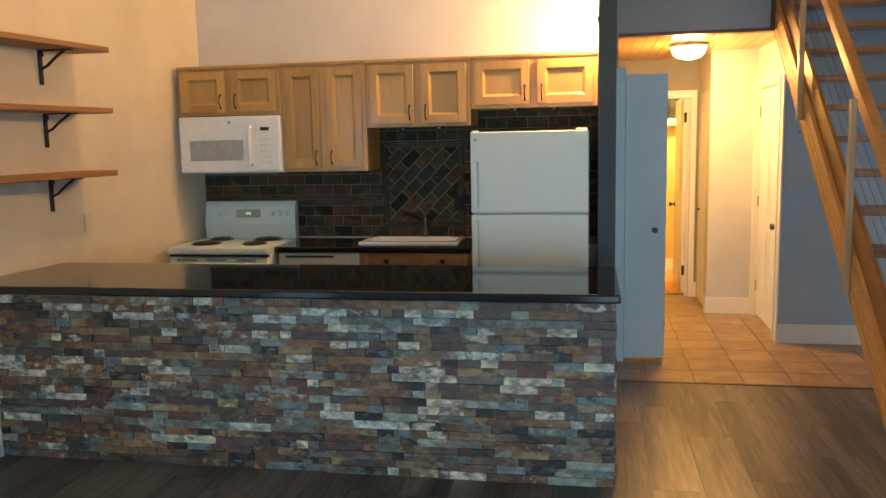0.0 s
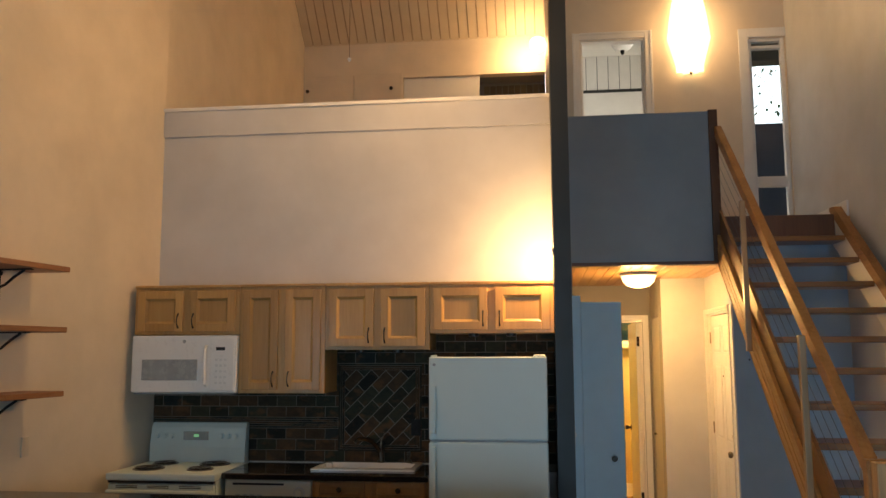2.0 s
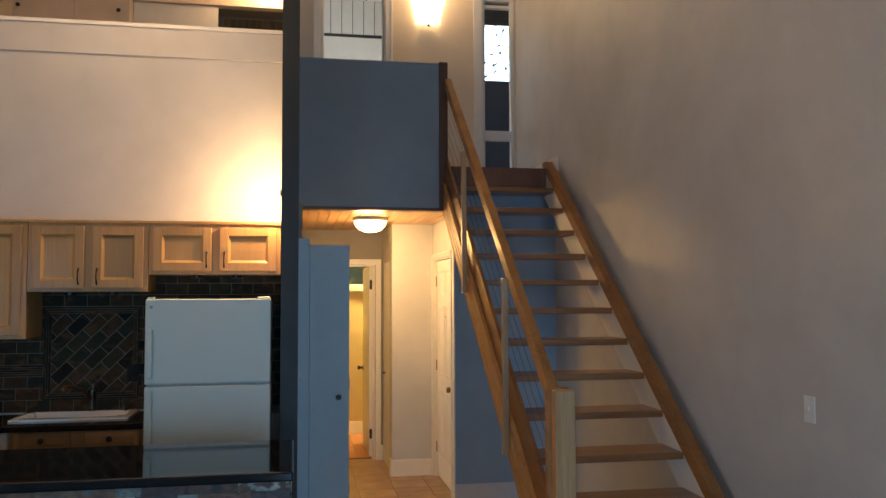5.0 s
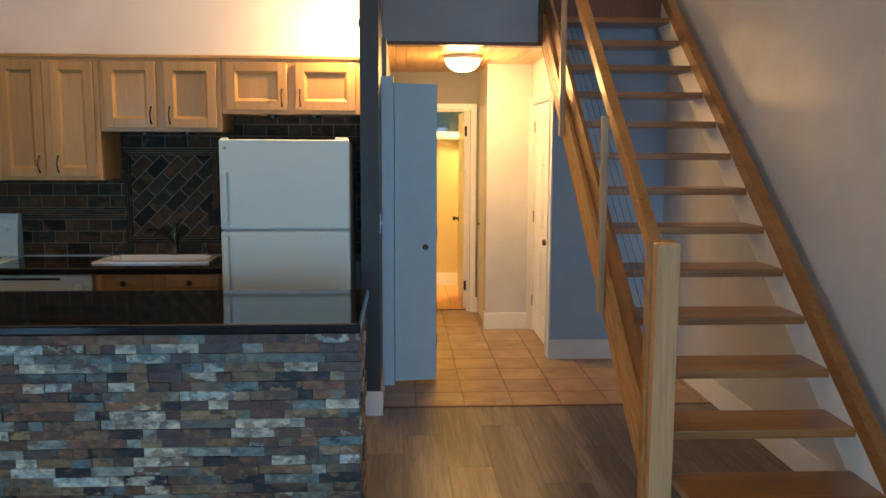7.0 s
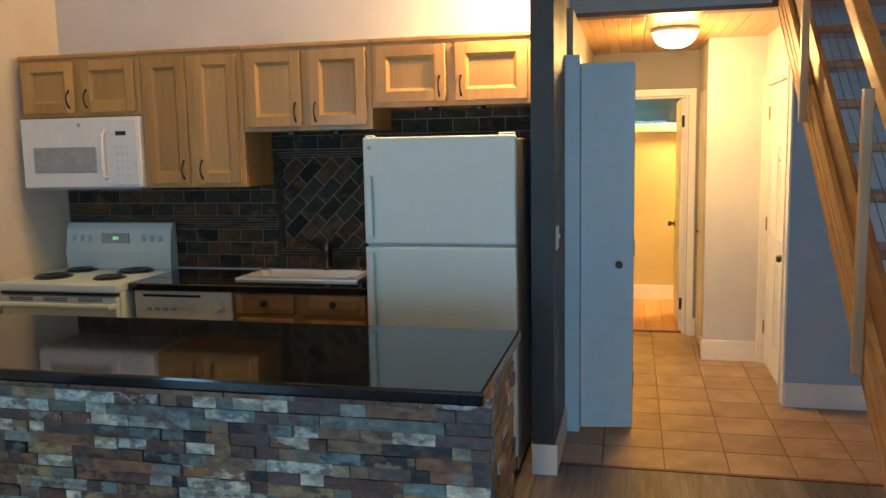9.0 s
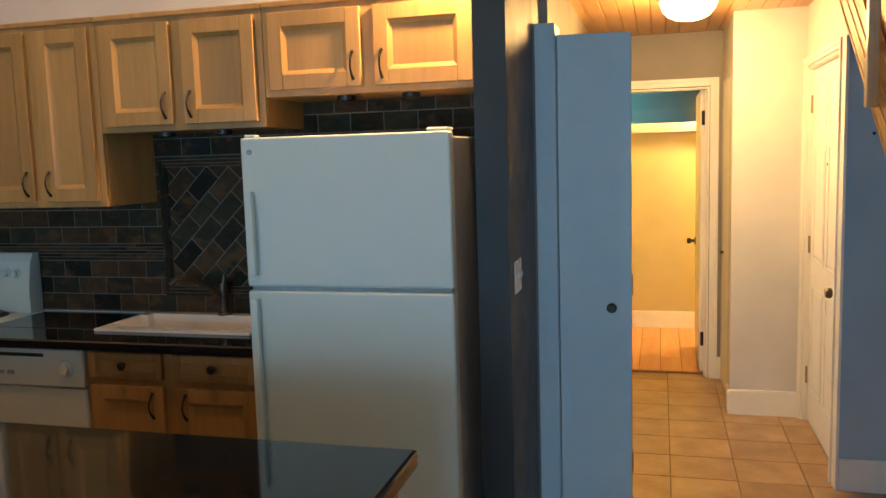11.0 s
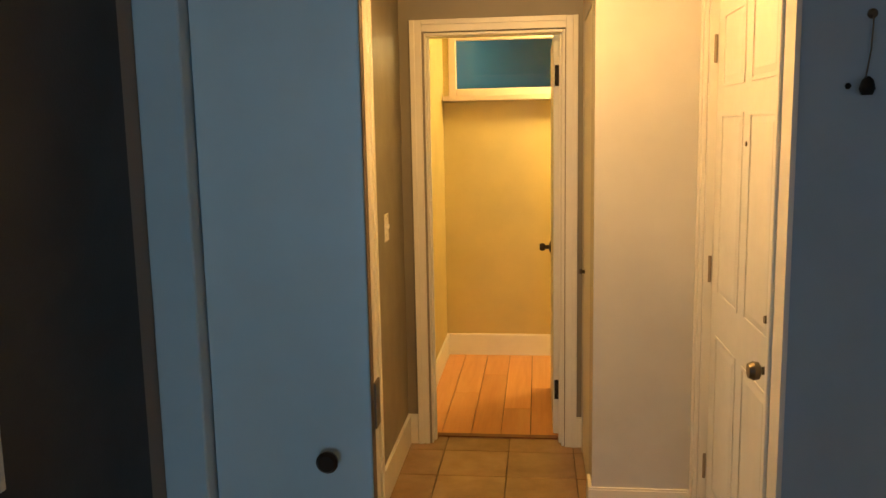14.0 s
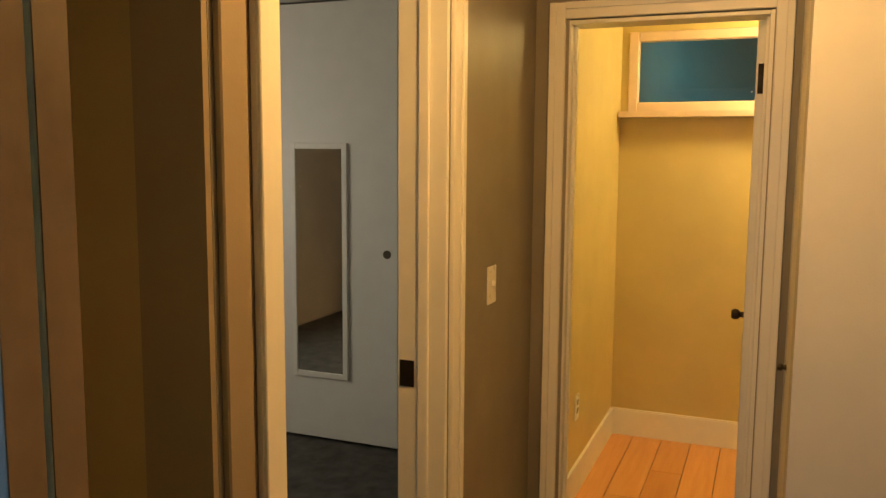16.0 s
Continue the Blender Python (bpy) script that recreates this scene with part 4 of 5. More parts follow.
wall_plate((-0.64, YB - 0.021, 1.20), ("y", -1), 0.07, 0.115, "black_socket", "black outlet plate on the slate backsplash")
wall_plate((0.52, 10.0, 0.42), ("x", 1), 0.07, 0.115, "socket", "white outlet plate low on the ochre bathroom wall")

# bar
bar = thing("breakfast_bar", (-1.1, 4.7, 0), "breakfast bar clad in multicoloured split slate with a black granite top", "kitchen bar")
part("core", prism([(west(4.485) + 0.002, 4.485), (0.405, 4.485), (0.405, 4.92), (west(4.92) + 0.002, 4.92)], "z", 0, 0.935), plain("brown_board", (0.12, 0.075, 0.045), 0.6), bar)
slab = part("countertop", prism([(west(4.237) + 0.002, 4.237), (0.442, 4.237), (0.442, 5.02), (west(5.02) + 0.002, 5.02)], "z", 0.938, 0.980, bevel=0.009), GRANITE, bar, "polished black granite top")
part("grout_bed", box(west(4.47) + 0.004, 0.412, 4.470, 4.486, 0, 0.936), GROUT, bar)
part("grout_bed", box(0.405, 0.415, 4.486, 4.92, 0, 0.936), GROUT, bar)

# stairs
SL, SR = 1.66, 2.50
RUN, RISE, Y1, Z1 = 0.240, 0.189, 6.946, 2.581
stairs = thing("staircase", ((SL + SR) / 2, 5.6, 0), "open-riser varnished oak staircase with two stringers and a sloping handrail", "staircase")
SLOPE = RISE / RUN


def zline(y, off):
    return Z1 + (y - Y1) * SLOPE + off


YNB = 4.402  # back of the newel, where the open-side boards end


def slope_board(name, x0, x1, lo, hi, mat, parent, label="", y_end=None, cap=2.83, y_foot=None):
    ye = y_end or YBOX + 0.10
    y_lo, y_hi = Y1 - (Z1 + lo) / SLOPE, Y1 - (Z1 + hi) / SLOPE
    foot = [(y_hi, 0.001), (y_lo, 0.001)]
    if y_foot and y_lo < y_foot:
        foot = [(y_foot, zline(y_foot, hi)), (y_foot, zline(y_foot, lo))]
    elif y_foot:
        foot = [(y_foot, zline(y_foot, hi)), (y_foot, 0.001), (y_lo, 0.001)]
    out = foot + [(ye, zline(ye, lo)), (ye, min(cap, zline(ye, hi)))]
    yc = Y1 + (cap - Z1 - hi) / SLOPE
    if yc < ye:
        out.append((yc, cap))
    return part(name, prism(out, "x", x0, x1, bevel=0.003), mat, parent, label)


slope_board("stringer", SL - 0.010, SL + 0.012, -0.22, 0.085, OAKD, stairs, y_foot=YNB)
slope_board("outer_stringer", SL - 0.032, SL - 0.0105, -0.348, -0.10, OAKP, stairs, "paler grooved oak board", y_foot=YNB)
for off, wide in ((-0.348, 0.014), (-0.292, 0.034), (-0.236, 0.040), (-0.150, 0.050)):
    slope_board("moulding", SL - 0.0355, SL - 0.0323, off, off + wide, OAKP, stairs, y_foot=YNB)
slope_board("stringer", SR, SR + 0.035, -0.25, -0.012, WHITE, stairs, "white painted wall stringer")
slope_board("stringer_cap", SR - 0.004, SR + 0.058, -0.0115, 0.085, OAKD, stairs)
for k in range(14):
    y, z = Y1 - RUN * k, Z1 - RISE * k
    if z < 0.06:
        break
    part("tread", box(SL + (0.0125 if y > YNB else 0.057), SR - 0.001, y, y + 0.265, z - 0.038, z, 0.006, seg=2), OAKX, stairs)
part("landing_fascia", box(SL + 0.001, SR - 0.001, YBOX, YBOX + 0.10, ZLOFT - 0.20, ZLOFT, 0.004), DARKWOOD, stairs, "dark stained landing board")
ZR0, ZR1 = 1.285, 3.50
YN = 4.455
rs = (ZR1 - ZR0) / (YBOX - YN)
rail = prism([(YNB + 0.001, ZR0 - 0.10 + rs * (YNB - YN)), (YBOX, ZR1 - 0.10), (YBOX, ZR1 - 0.005), (YNB + 0.001, ZR0 - 0.005 + rs * (YNB - YN))], "x", SL - 0.02, SL + 0.035, bevel=0.008)
part("handrail", rail, OAK, stairs)
part("newel", box(1.621, 1.7165, 4.285, 4.350, 0, 1.285, 0.004), RAWPOST, stairs, "pale unvarnished square newel post")
part("newel_backing", box(1.606, 1.712, 4.351, 4.4015, 0, 1.290, 0.004), OAK, stairs)
for y, zb in ((6.22, 1.735), (5.12, 0.835)):
    zt = ZR0 + rs * (y - YN) - 0.012
    part("baluster", box(SL - 0.074, SL - 0.0395, y - 0.018, y + 0.018, zb, zt, 0.005, seg=2), OAKZ, stairs)
part("top_post", box(1.596, 1.666, YBOX - 0.012, YBOX + 0.11, 2.40, 3.625, 0.004), DARKWOOD, stairs, "dark stained post at the loft edge")
# cables between rail and stringer
for k in range(5):
    off = 0.16 + k * 0.105
    part("cable", tube([(SL - 0.01, 4.41, zline(4.41, off)), (SL - 0.01, YBOX - 0.02, zline(YBOX - 0.02, off))], 0.0014, 6), NICKEL, stairs)

# bifold door, folded open
FA, FB = Vector((0.554, 6.735)), Vector((0.845, 6.775))
bf = thing("bifold_door", (FA.x, FA.y, 0), "pale flush bifold closet door folded open with a dark round knob", "closet door")
d = (FB - FA).normalized()
nrm = Vector((-d.y, d.x))
for off, nm in ((0.0, "leaf"), (0.042, "leaf")):
    a, b = FA + nrm * off, FB + nrm * off
    c, e = b + nrm * 0.034, a + nrm * 0.034
    part(nm, prism([(a.x, a.y), (b.x, b.y), (c.x, c.y), (e.x, e.y)], "z", 0.02, 2.095, bevel=0.002), DAYBLUE, bf)
for off in (0.0, 0.042):
    b = FB + nrm * off + d * 0.0006
    c = b + nrm * 0.034
    e = d * 0.0012
    part("bare_edge", prism([(b.x, b.y), (b.x + e.x, b.y + e.y), (c.x + e.x, c.y + e.y), (c.x, c.y)], "z", 0.022, 2.093), RAWEDGE, bf, "bare brown leaf edge")
k = FA + d * 0.215
part("knob", lathe([(0.010, 0), (0.009, -0.014), (0.019, -0.018), (0.021, -0.028), (0.015, -0.035)], (k.x, k.y - 0.001, 0.975), "y", 20), BRONZE, bf, "dark bronze round knob", True)
part("hinge", box(FB.x + 0.0022, FB.x + 0.006, FB.y + 0.02, FB.y + 0.06, 1.02, 1.11), NICKEL, bf)
part("hinge", box(FB.x + 0.0022, FB.x + 0.006, FB.y + 0.02, FB.y + 0.06, 0.25, 0.34), NICKEL, bf)


def knobset(parent, at, axis, s, mat, r=0.027):
    prof = [(0.033, 0), (0.033, s * 0.006), (0.013, s * 0.012), (0.011, s * 0.030), (r * 0.9, s * 0.038), (r, s * 0.052), (r * 0.75, s * 0.066)]
    return part("knob", lathe(prof, at, axis, 20), mat, parent, smooth=True)


def six_panel(parent, bx, w, z0, z1):
    """Raised panels on a leaf. bx(u0, u1, z0, z1, depth): a block on the leaf's face."""
    m = 0.115
    pw = (w - 3 * m) / 2
    for u in (m, 2 * m + pw):
        for a, b in ((0.23, 0.80), (0.98, 1.60), (1.72, 1.94)):
            k = z1 - z0
            a, b = z0 + a * k / 2.04, z0 + b * k / 2.04
            part("panel", bx(u, u + pw, a, b), DOORWHITE, parent)


# front door, shut
fd = thing("front_door", (1.80, 7.97, 0), "white six-panel entry door with a nickel knob and a deadbolt", "door")
leaf = part("leaf", box(1.80, 1.84, 7.53, 8.41, 0.012, 2.042, 0.002), DOORWHITE, fd)


def fd_panel(u0, u1, z0, z1):
    bm = box(1.794, 1.7995, 7.53 + u0, 7.53 + u1, z0, z1)
    for v in bm.verts:
        if v.co.x < 1.796:
            v.co.y += 0.02 if v.co.y < 7.53 + (u0 + u1) / 2 else -0.02
            v.co.z += 0.02 if v.co.z < (z0 + z1) / 2 else -0.02
    for q in ((u0 - 0.014, u0 - 0.004, z0 - 0.014, z1 + 0.014), (u1 + 0.004, u1 + 0.014, z0 - 0.014, z1 + 0.014), (u0 - 0.004, u1 + 0.004, z0 - 0.014, z0 - 0.004), (u0 - 0.004, u1 + 0.004, z1 + 0.004, z1 + 0.014)):
        box(1.7955, 1.7995, 7.53 + q[0], 7.53 + q[1], q[2], q[3], bm=bm)
    return bm


six_panel(fd, fd_panel, 0.88, 0.012, 2.042)
knobset(fd, (1.80, 7.60, 0.905), "x", -1, NICKEL)
part("deadbolt", lathe([(0.030, 0), (0.028, -0.010), (0.012, -0.012), (0.011, -0.028)], (1.80, 7.60, 1.05), "x", 18), NICKEL, fd, "nickel deadbolt", True)
part("peephole", lathe([(0.008, 0), (0.007, -0.004)], (1.80, 7.97, 1.52), "x", 12), NICKEL, fd)
for z in (0.28, 1.05, 1.85):
    part("hinge", tube([(1.792, 8.418, z - 0.05), (1.792, 8.418, z + 0.05)], 0.007, 8), TANTRIM, fd)

# bathroom door, open inwards
bd = thing("bathroom_door", (1.25, 9.42, 0), "white flush bathroom door standing open with dark hinges and knob", "door")
part("leaf", box(1.233, 1.268, 9.41, 10.19, 0.012, 2.025, 0.002), DOORWHITE, bd)
knobset(bd, (1.233, 10.12, 0.885), "x", -1, BRONZE, 0.024)
part("latch_plate", box(1.238, 1.26, 10.19, 10.192, 0.86, 0.92), BRONZE, bd)
for z in (0.25, 1.83):
    part("hinge", box(1.2685, 1.279, 9.392, 9.408, z - 0.05, z + 0.05, 0.002), MATTBLACK, bd, "black hinge")
    part("hinge_leaf", box(1.240, 1.268, 9.4, 9.4095, z - 0.05, z + 0.05), MATTBLACK, bd)

# hall closet door beside the pillar
hc = thing("closet_door", (1.39, 8.94, 0), "white closet door in the side of the hall pillar with a small knob", "door")
part("leaf", box(1.372, 1.407, 8.685, 9.195, 0.012, 2.055, 0.002), DOORWHITE, hc)
part("knob", lathe([(0.010, 0), (0.007, -0.008), (0.013, -0.016), (0.010, -0.026)], (1.372, 9.09, 0.92), "x", 16), NICKEL, hc, smooth=True)
part("strike_plate", box(0.362, 0.405, 8.4235, 8.4255, 0.925, 1.0), BRONZE, thing("strike_plate", (0.47, 8.42, 0.9), "dark bronze strike plate on the bedroom door jamb", "strike plate"))

# hall ceiling lamp
hl = thing("ceiling_lamp", (1.10, 7.84, 2.40), "lit frosted glass dome lamp on the pine hall ceiling", "ceiling lamp")
part("base", lathe([(0.150, 0), (0.160, -0.012), (0.155, -0.028), (0.140, -0.030)], (1.10, 7.84, 2.402), "z", 32), MWWHITE, hl, smooth=True)
part("shade", lathe([(0.143, -0.031), (0.143, -0.040), (0.130, -0.075), (0.100, -0.105), (0.055, -0.122), (0.015, -0.127)], (1.10, 7.84, 2.402), "z", 32), HALLGLOW, hl, "lit frosted glass dome", True).visible_shadow = False

# hanging keys or hook on the under-stair wall
hk = thing("wall_hook", (1.93, 7.385, 1.68), "small dark metal bell hook on the grey wall", "hook")
part("plate", lathe([(0.012, 0), (0.011, -0.005), (0.005, -0.010)], (1.93, 7.388, 1.83), "y", 14), NICKEL, hk, smooth=True)
part("wire", tube([(1.93, 7.378, 1.83), (1.925, 7.37, 1.75), (1.915, 7.368, 1.68)], 0.0018, 6), NICKEL, hk)
part("bell", lathe([(0.005, 0.02), (0.013, 0.012), (0.018, -0.008), (0.012, -0.022)], (1.915, 7.355, 1.665), "z", 14), IRON, hk, smooth=True)
part("clapper", lathe([(0.004, 0), (0.008, -0.007), (0.004, -0.014)], (1.878, 7.37, 1.672), "z", 10), IRON, hk, smooth=True)

# sconce
sc = thing("wall_sconce", (1.74, 8.58, 4.8), "large lit white sconce on the loft wall", "wall lamp")
part("mount", box(1.68, 1.80, 8.57, YUP - 0.001, 4.43, 5.2, 0.004), NICKEL, sc)
bm = bmesh.new()
rr = [(0.125, 4.42), (0.135, 4.50), (0.205, 4.76), (0.175, 5.0), (0.13, 5.23)]
rings = []
for r, z in rr:
    rings.append([bm.verts.new((1.74 + r * math.cos(a), 8.57 - 0.14 * (r / 0.185) * math.sin(a), z)) for a in [math.pi * k / 10 for k in range(11)]])
for a, b in zip(rings, rings[1:]):
    for i in range(10):
        bm.faces.new((a[i], a[i + 1], b[i + 1], b[i]))
bm.faces.new(rings[0])
bm.faces.new(rings[-1])
part("shade", bm, SCONCEGLOW, sc, "lit frosted glass shade", True).visible_shadow = False
part("base", box(1.67, 1.81, 8.49, 8.569, 4.405, 4.418, 0.003), SCONCEGLOW, sc)
part("finial", lathe([(0.014, 0), (0.016, -0.01), (0.008, -0.022)], (1.74, 8.52, 4.404), "z", 12), NICKEL, sc, smooth=True)

# bare bulb on the side of the column, over the end of the wall cabinets
cl = thing("bulb_lamp", (0.354, 6.12, 2.40), "small lit bare bulb on the charcoal column above maple cabinets", "lamp")
part("holder", lathe([(0.022, 0.0), (0.022, -0.008), (0.014, -0.012)], (XK - 0.0005, 6.12, 2.40), "x", 14), BLACK, cl, smooth=True)
part("bulb", lathe([(0.012, -0.0125), (0.016, -0.02), (0.026, -0.04), (0.024, -0.055), (0.010, -0.066)], (XK, 6.12, 2.40), "x", 16), GLOBEGLOW, cl, "lit round bulb", True).visible_shadow = False

# globe lamp in the kitchen loft
gl = thing("globe_lamp", (0.30, 10.0, 5.3), "small lit white globe lamp in the loft", "wall lamp")
part("stem", tube([(0.35, 10.0, 5.33), (0.28, 10.0, 5.33)], 0.012, 8), NICKEL, gl)
part("globe", lathe([(0.03, 0.085), (0.07, 0.06), (0.09, 0.02), (0.09, -0.03), (0.07, -0.07), (0.03, -0.095)], (0.27, 10.0, 5.33), "z", 20), GLOBEGLOW, gl, "lit white glass globe", True).visible_shadow = False

# ceiling fan over the bar
FC = Vector((-0.705, 5.2, 0))
cf = thing("ceiling_fan", (-0.705, 5.2, 4.5), "white ceiling fan with four lit tulip shades over the bar", "ceiling fan")
part("downrod", tube([(-0.705, 5.2, 6.12), (-0.705, 5.2, 4.83)], 0.013, 8), MWWHITE, cf)
part("canopy", lathe([(0.02, -0.06), (0.06, -0.02), (0.075, 0.06)], (-0.705, 5.2, 6.08), "z", 20), MWWHITE, cf, smooth=True)
part("motor", lathe([(0.05, 0.12), (0.13, 0.09), (0.14, 0.0), (0.10, -0.06), (0.06, -0.10)], (-0.705, 5.2, 4.72), "z", 24), MWWHITE, cf, smooth=True)
for k in range(5):
    a = radians(20 + 72 * k)
    u, w = Vector((math.cos(a), math.sin(a), 0)), Vector((-math.sin(a), math.cos(a), 0))
    o = Vector((-0.705, 5.2, 4.70))
    bm = bmesh.new()
    up = []
    for r, hw in ((0.14, 0.03), (0.22, 0.055), (0.42, 0.066), (0.58, 0.070), (0.63, 0.055), (0.65, 0.02)):
        up.append([o + u * r + w * s * hw + Vector((0, 0, -s * 0.012 + dz)) for s, dz in ((-1, 0), (1, 0), (1, 0.008), (-1, 0.008))])
    vs = [[bm.verts.new(p) for p in r] for r in up]
    for p, q in zip(vs, vs[1:]):
        for i in range(4):
            bm.faces.new((p[i], p[(i + 1) % 4], q[(i + 1) % 4], q[i]))
    bm.faces.new(vs[0])
    bm.faces.new(vs[-1])
    part("blade", bm, MWWHITE, cf)
part("light_hub", lathe([(0.05, 0.16), (0.06, 0.08), (0.07, 0.02), (0.03, -0.03), (0.012, -0.05)], (-0.705, 5.2, 4.38), "z", 20), NICKEL, cf, smooth=True)
for k in range(4):
    a = radians(2 + 90 * k)
    u = Vector((math.cos(a), math.sin(a), 0))
    c = Vector((-0.705, 5.2, 4.395))
    part("arm", tube([c + u * 0.05, c + u * 0.10 + Vector((0, 0, 0.02)), c + u * 0.14 - Vector((0, 0, 0.02))], 0.01, 8), NICKEL, cf, smooth=True)
    d = (u - Vector((0, 0, 0.30))).normalized()
    p0 = c + u * 0.13 - Vector((0, 0, 0.01))
    part("shade", tube([p0, p0 + d * 0.03, p0 + d * 0.08, p0 + d * 0.13, p0 + d * 0.17, p0 + d * 0.19], [0.022, 0.036, 0.05, 0.054, 0.062, 0.075], 20), FANGLOW, cf, "lit frosted tulip shade", True).visible_shadow = False
part("pull_chain", tube([(-0.785, 5.2, 4.32), (-0.785, 5.2, 3.91)], 0.0035, 6), NICKEL, cf)
c2 = part("pull_chain", tube([(-0.825, 5.2, 4.32), (-0.825, 5.2, 3.46)], 0.0012, 6), NICKEL, cf)
part("bead", lathe([(0.005, 0.012), (0.012, 0.0), (0.005, -0.014)], (-0.825, 5.2, 3.45), "z", 12), MWWHITE, c2, smooth=True)

# closet doors of the loft
lc = thing("sliding_closet_door", (-0.9, YFAR + 0.05, ZLOFT), "cream sliding closet door in the loft", "closet door")
part("leaf", box(-1.37, -0.44, YFAR + 0.03, YFAR + 0.065, ZLOFT + 0.01, 5.06, 0.002), DOORWHITE, lc)
solid("closet_header", CREAM, (-1.375, XK, YFAR - 0.01, YFAR + 0.118, 5.065, 5.139))
lf = thing("loft_bifold_closet", (-2.0, YFAR, ZLOFT), "cream flush closet doors with dark knobs in the loft", "closet door")
part("leaf", box(-2.60, -1.99, YFAR - 0.022, YFAR - 0.001, ZLOFT + 0.01, 5.12, 0.002), CREAM, lf)
part("leaf", box(-1.98, -1.40, YFAR - 0.022, YFAR - 0.001, ZLOFT + 0.01, 5.12, 0.002), CREAM, lf)
for x in (-2.60 + 0.03, -1.52):
    part("knob", lathe([(0.012, 0), (0.01, -0.012), (0.024, -0.02), (0.018, -0.035)], (x, YFAR - 0.022, 4.93), "y", 14), BRONZE, lf, "dark bronze knob", True)
slat_back = thing("closet_slats", (-0.05, YFAR + 0.55, ZLOFT), "dark brown slatted boards at the back of the open loft closet", "closet lining")
for i in range(10):
    x = -0.42 + i * 0.078
    part("slat", box(x, x + 0.07, YFAR + 0.57, YFAR + 0.598, ZLOFT, 5.1), SLATWOOD, slat_back)

# bath window frame
bw = window("window_3", 0.56, 1.45, 10.89, 1.80, 2.22, (), 0.05, PINKTRIM)
solid("bath_window_shelf", PINKTRIM, (0.53, 1.45, 10.80, 10.918, 1.768, 1.798))

# bedroom sliding mirror door
md = thing("mirror_closet_door", (-0.8, 10.19, 0), "white sliding closet door in the bedroom with a narrow framed mirror", "closet door")
part("leaf", box(-1.28, -0.46, 10.165, 10.20, 0.02, 2.34, 0.002), DOORWHITE, md)
fm = part("mirror_frame", box(-1.085, -1.055, 10.148, 10.164, 0.36, 1.62, 0.002, box(-0.775, -0.745, 10.148, 10.164, 0.36, 1.62, 0.002, box(-1.055, -0.775, 10.148, 10.164, 0.36, 0.39, 0.002, box(-1.055, -0.775, 10.148, 10.164, 1.59, 1.62, 0.002)))), WHITE, md)
part("mirror_glass", box(-1.055, -0.775, 10.154, 10.160, 0.39, 1.59), MIRROR, fm, "silvered mirror")
part("finger_pull", lathe([(0.022, 0), (0.022, -0.003), (0.016, -0.003)], (-0.52, 10.165, 1.05), "y", 16), NICKEL, md, smooth=True)

# upstairs room fan
uf = thing("ceiling_fan", (1.25, 10.0, 5.3), "white ceiling fan with a red-brown blade in the upstairs room", "ceiling fan")
part("motor", lathe([(0.05, 0.25), (0.05, 0.1), (0.12, 0.06), (0.13, 0.0), (0.09, -0.05), (0.04, -0.07)], (1.25, 10.0, 5.27), "z", 20), MWWHITE, uf, smooth=True)
part("finial", lathe([(0.025, 0), (0.022, -0.03), (0.01, -0.05)], (1.25, 10.0, 5.2), "z", 12), IRON, uf, smooth=True)
part("blade", box(1.33, 1.9, 9.94, 10.06, 5.31, 5.322, 0.003), DARKWOOD, uf)
part("blade", box(0.6, 1.17, 9.94, 10.06, 5.31, 5.322, 0.003), MWWHITE, uf)

# ---- small pieces of the setting ----


def pieces(name, parent, material, boxes, mesh_cache={}):
    """Alike blocks that share one mesh by size, each an object of its own."""
    for x0, x1, y0, y1, z0, z1, bev in boxes:
        key = (name, round(x1 - x0, 3), round(y1 - y0, 3), round(z1 - z0, 3), material.name)
        if key not in mesh_cache:
            bm = box(-(x1 - x0) / 2, (x1 - x0) / 2, -(y1 - y0) / 2, (y1 - y0) / 2, -(z1 - z0) / 2, (z1 - z0) / 2, bev)
            me = bpy.data.meshes.new(name)
            bm.to_mesh(me)
            bm.free()
            me.materials.append(material)
            mesh_cache[key] = me
        ob = new(name, mesh_cache[key])
        o = ORIGIN[parent.name].translation if parent else Vector()
        ob.location = Vector(((x0 + x1) / 2, (y0 + y1) / 2, (z0 + z1) / 2)) - o
        ob.parent = parent


rng = random.Random(7)
# slate ledger on the bar's front and end
front, far = [], bmesh.new()
course = 0.0405
nrow = 23
for r in range(nrow):
    z0 = r * course + 0.002
    z1 = z0 + course - 0.0006
    x = 0.43 - rng.uniform(0.0, 0.01)
    while x > west(4.46) + 0.02:
        w = rng.choice((0.06, 0.085, 0.11, 0.14, 0.18, 0.23))
        x0 = max(x - w, west(4.46) + 0.004)
        y0 = 4.456 + rng.choice((-0.007, -0.004, -0.001, 0.002, 0.005))
        if x > -1.05 and len(front) < 300:
            front.append((x0 + 0.0003, x - 0.0003, y0, 4.471, z0, z1, 0.0007))
        else:
            box(x0 + 0.0003, x - 0.0003, y0, 4.471, z0, z1, bm=far)
        x = x0
pieces("stone", bar, LEDGESTONE, front)
part("stonework", far, LEDGESTONE_FAR, bar, kind="stuff")
ends = bmesh.new()
for r in range(nrow):
    z0 = r * course + 0.002
    y = 4.472
    while y < 4.915:
        w = min(rng.choice((0.09, 0.12, 0.18)), 4.92 - y)
        box(0.4145, 0.426 + rng.choice((0, 0.004, 0.008)), y, y + w - 0.0015, z0, z0 + course - 0.002, bm=ends)
        y += w
part("end_stonework", ends, LEDGESTONE_FAR, bar, kind="stuff")

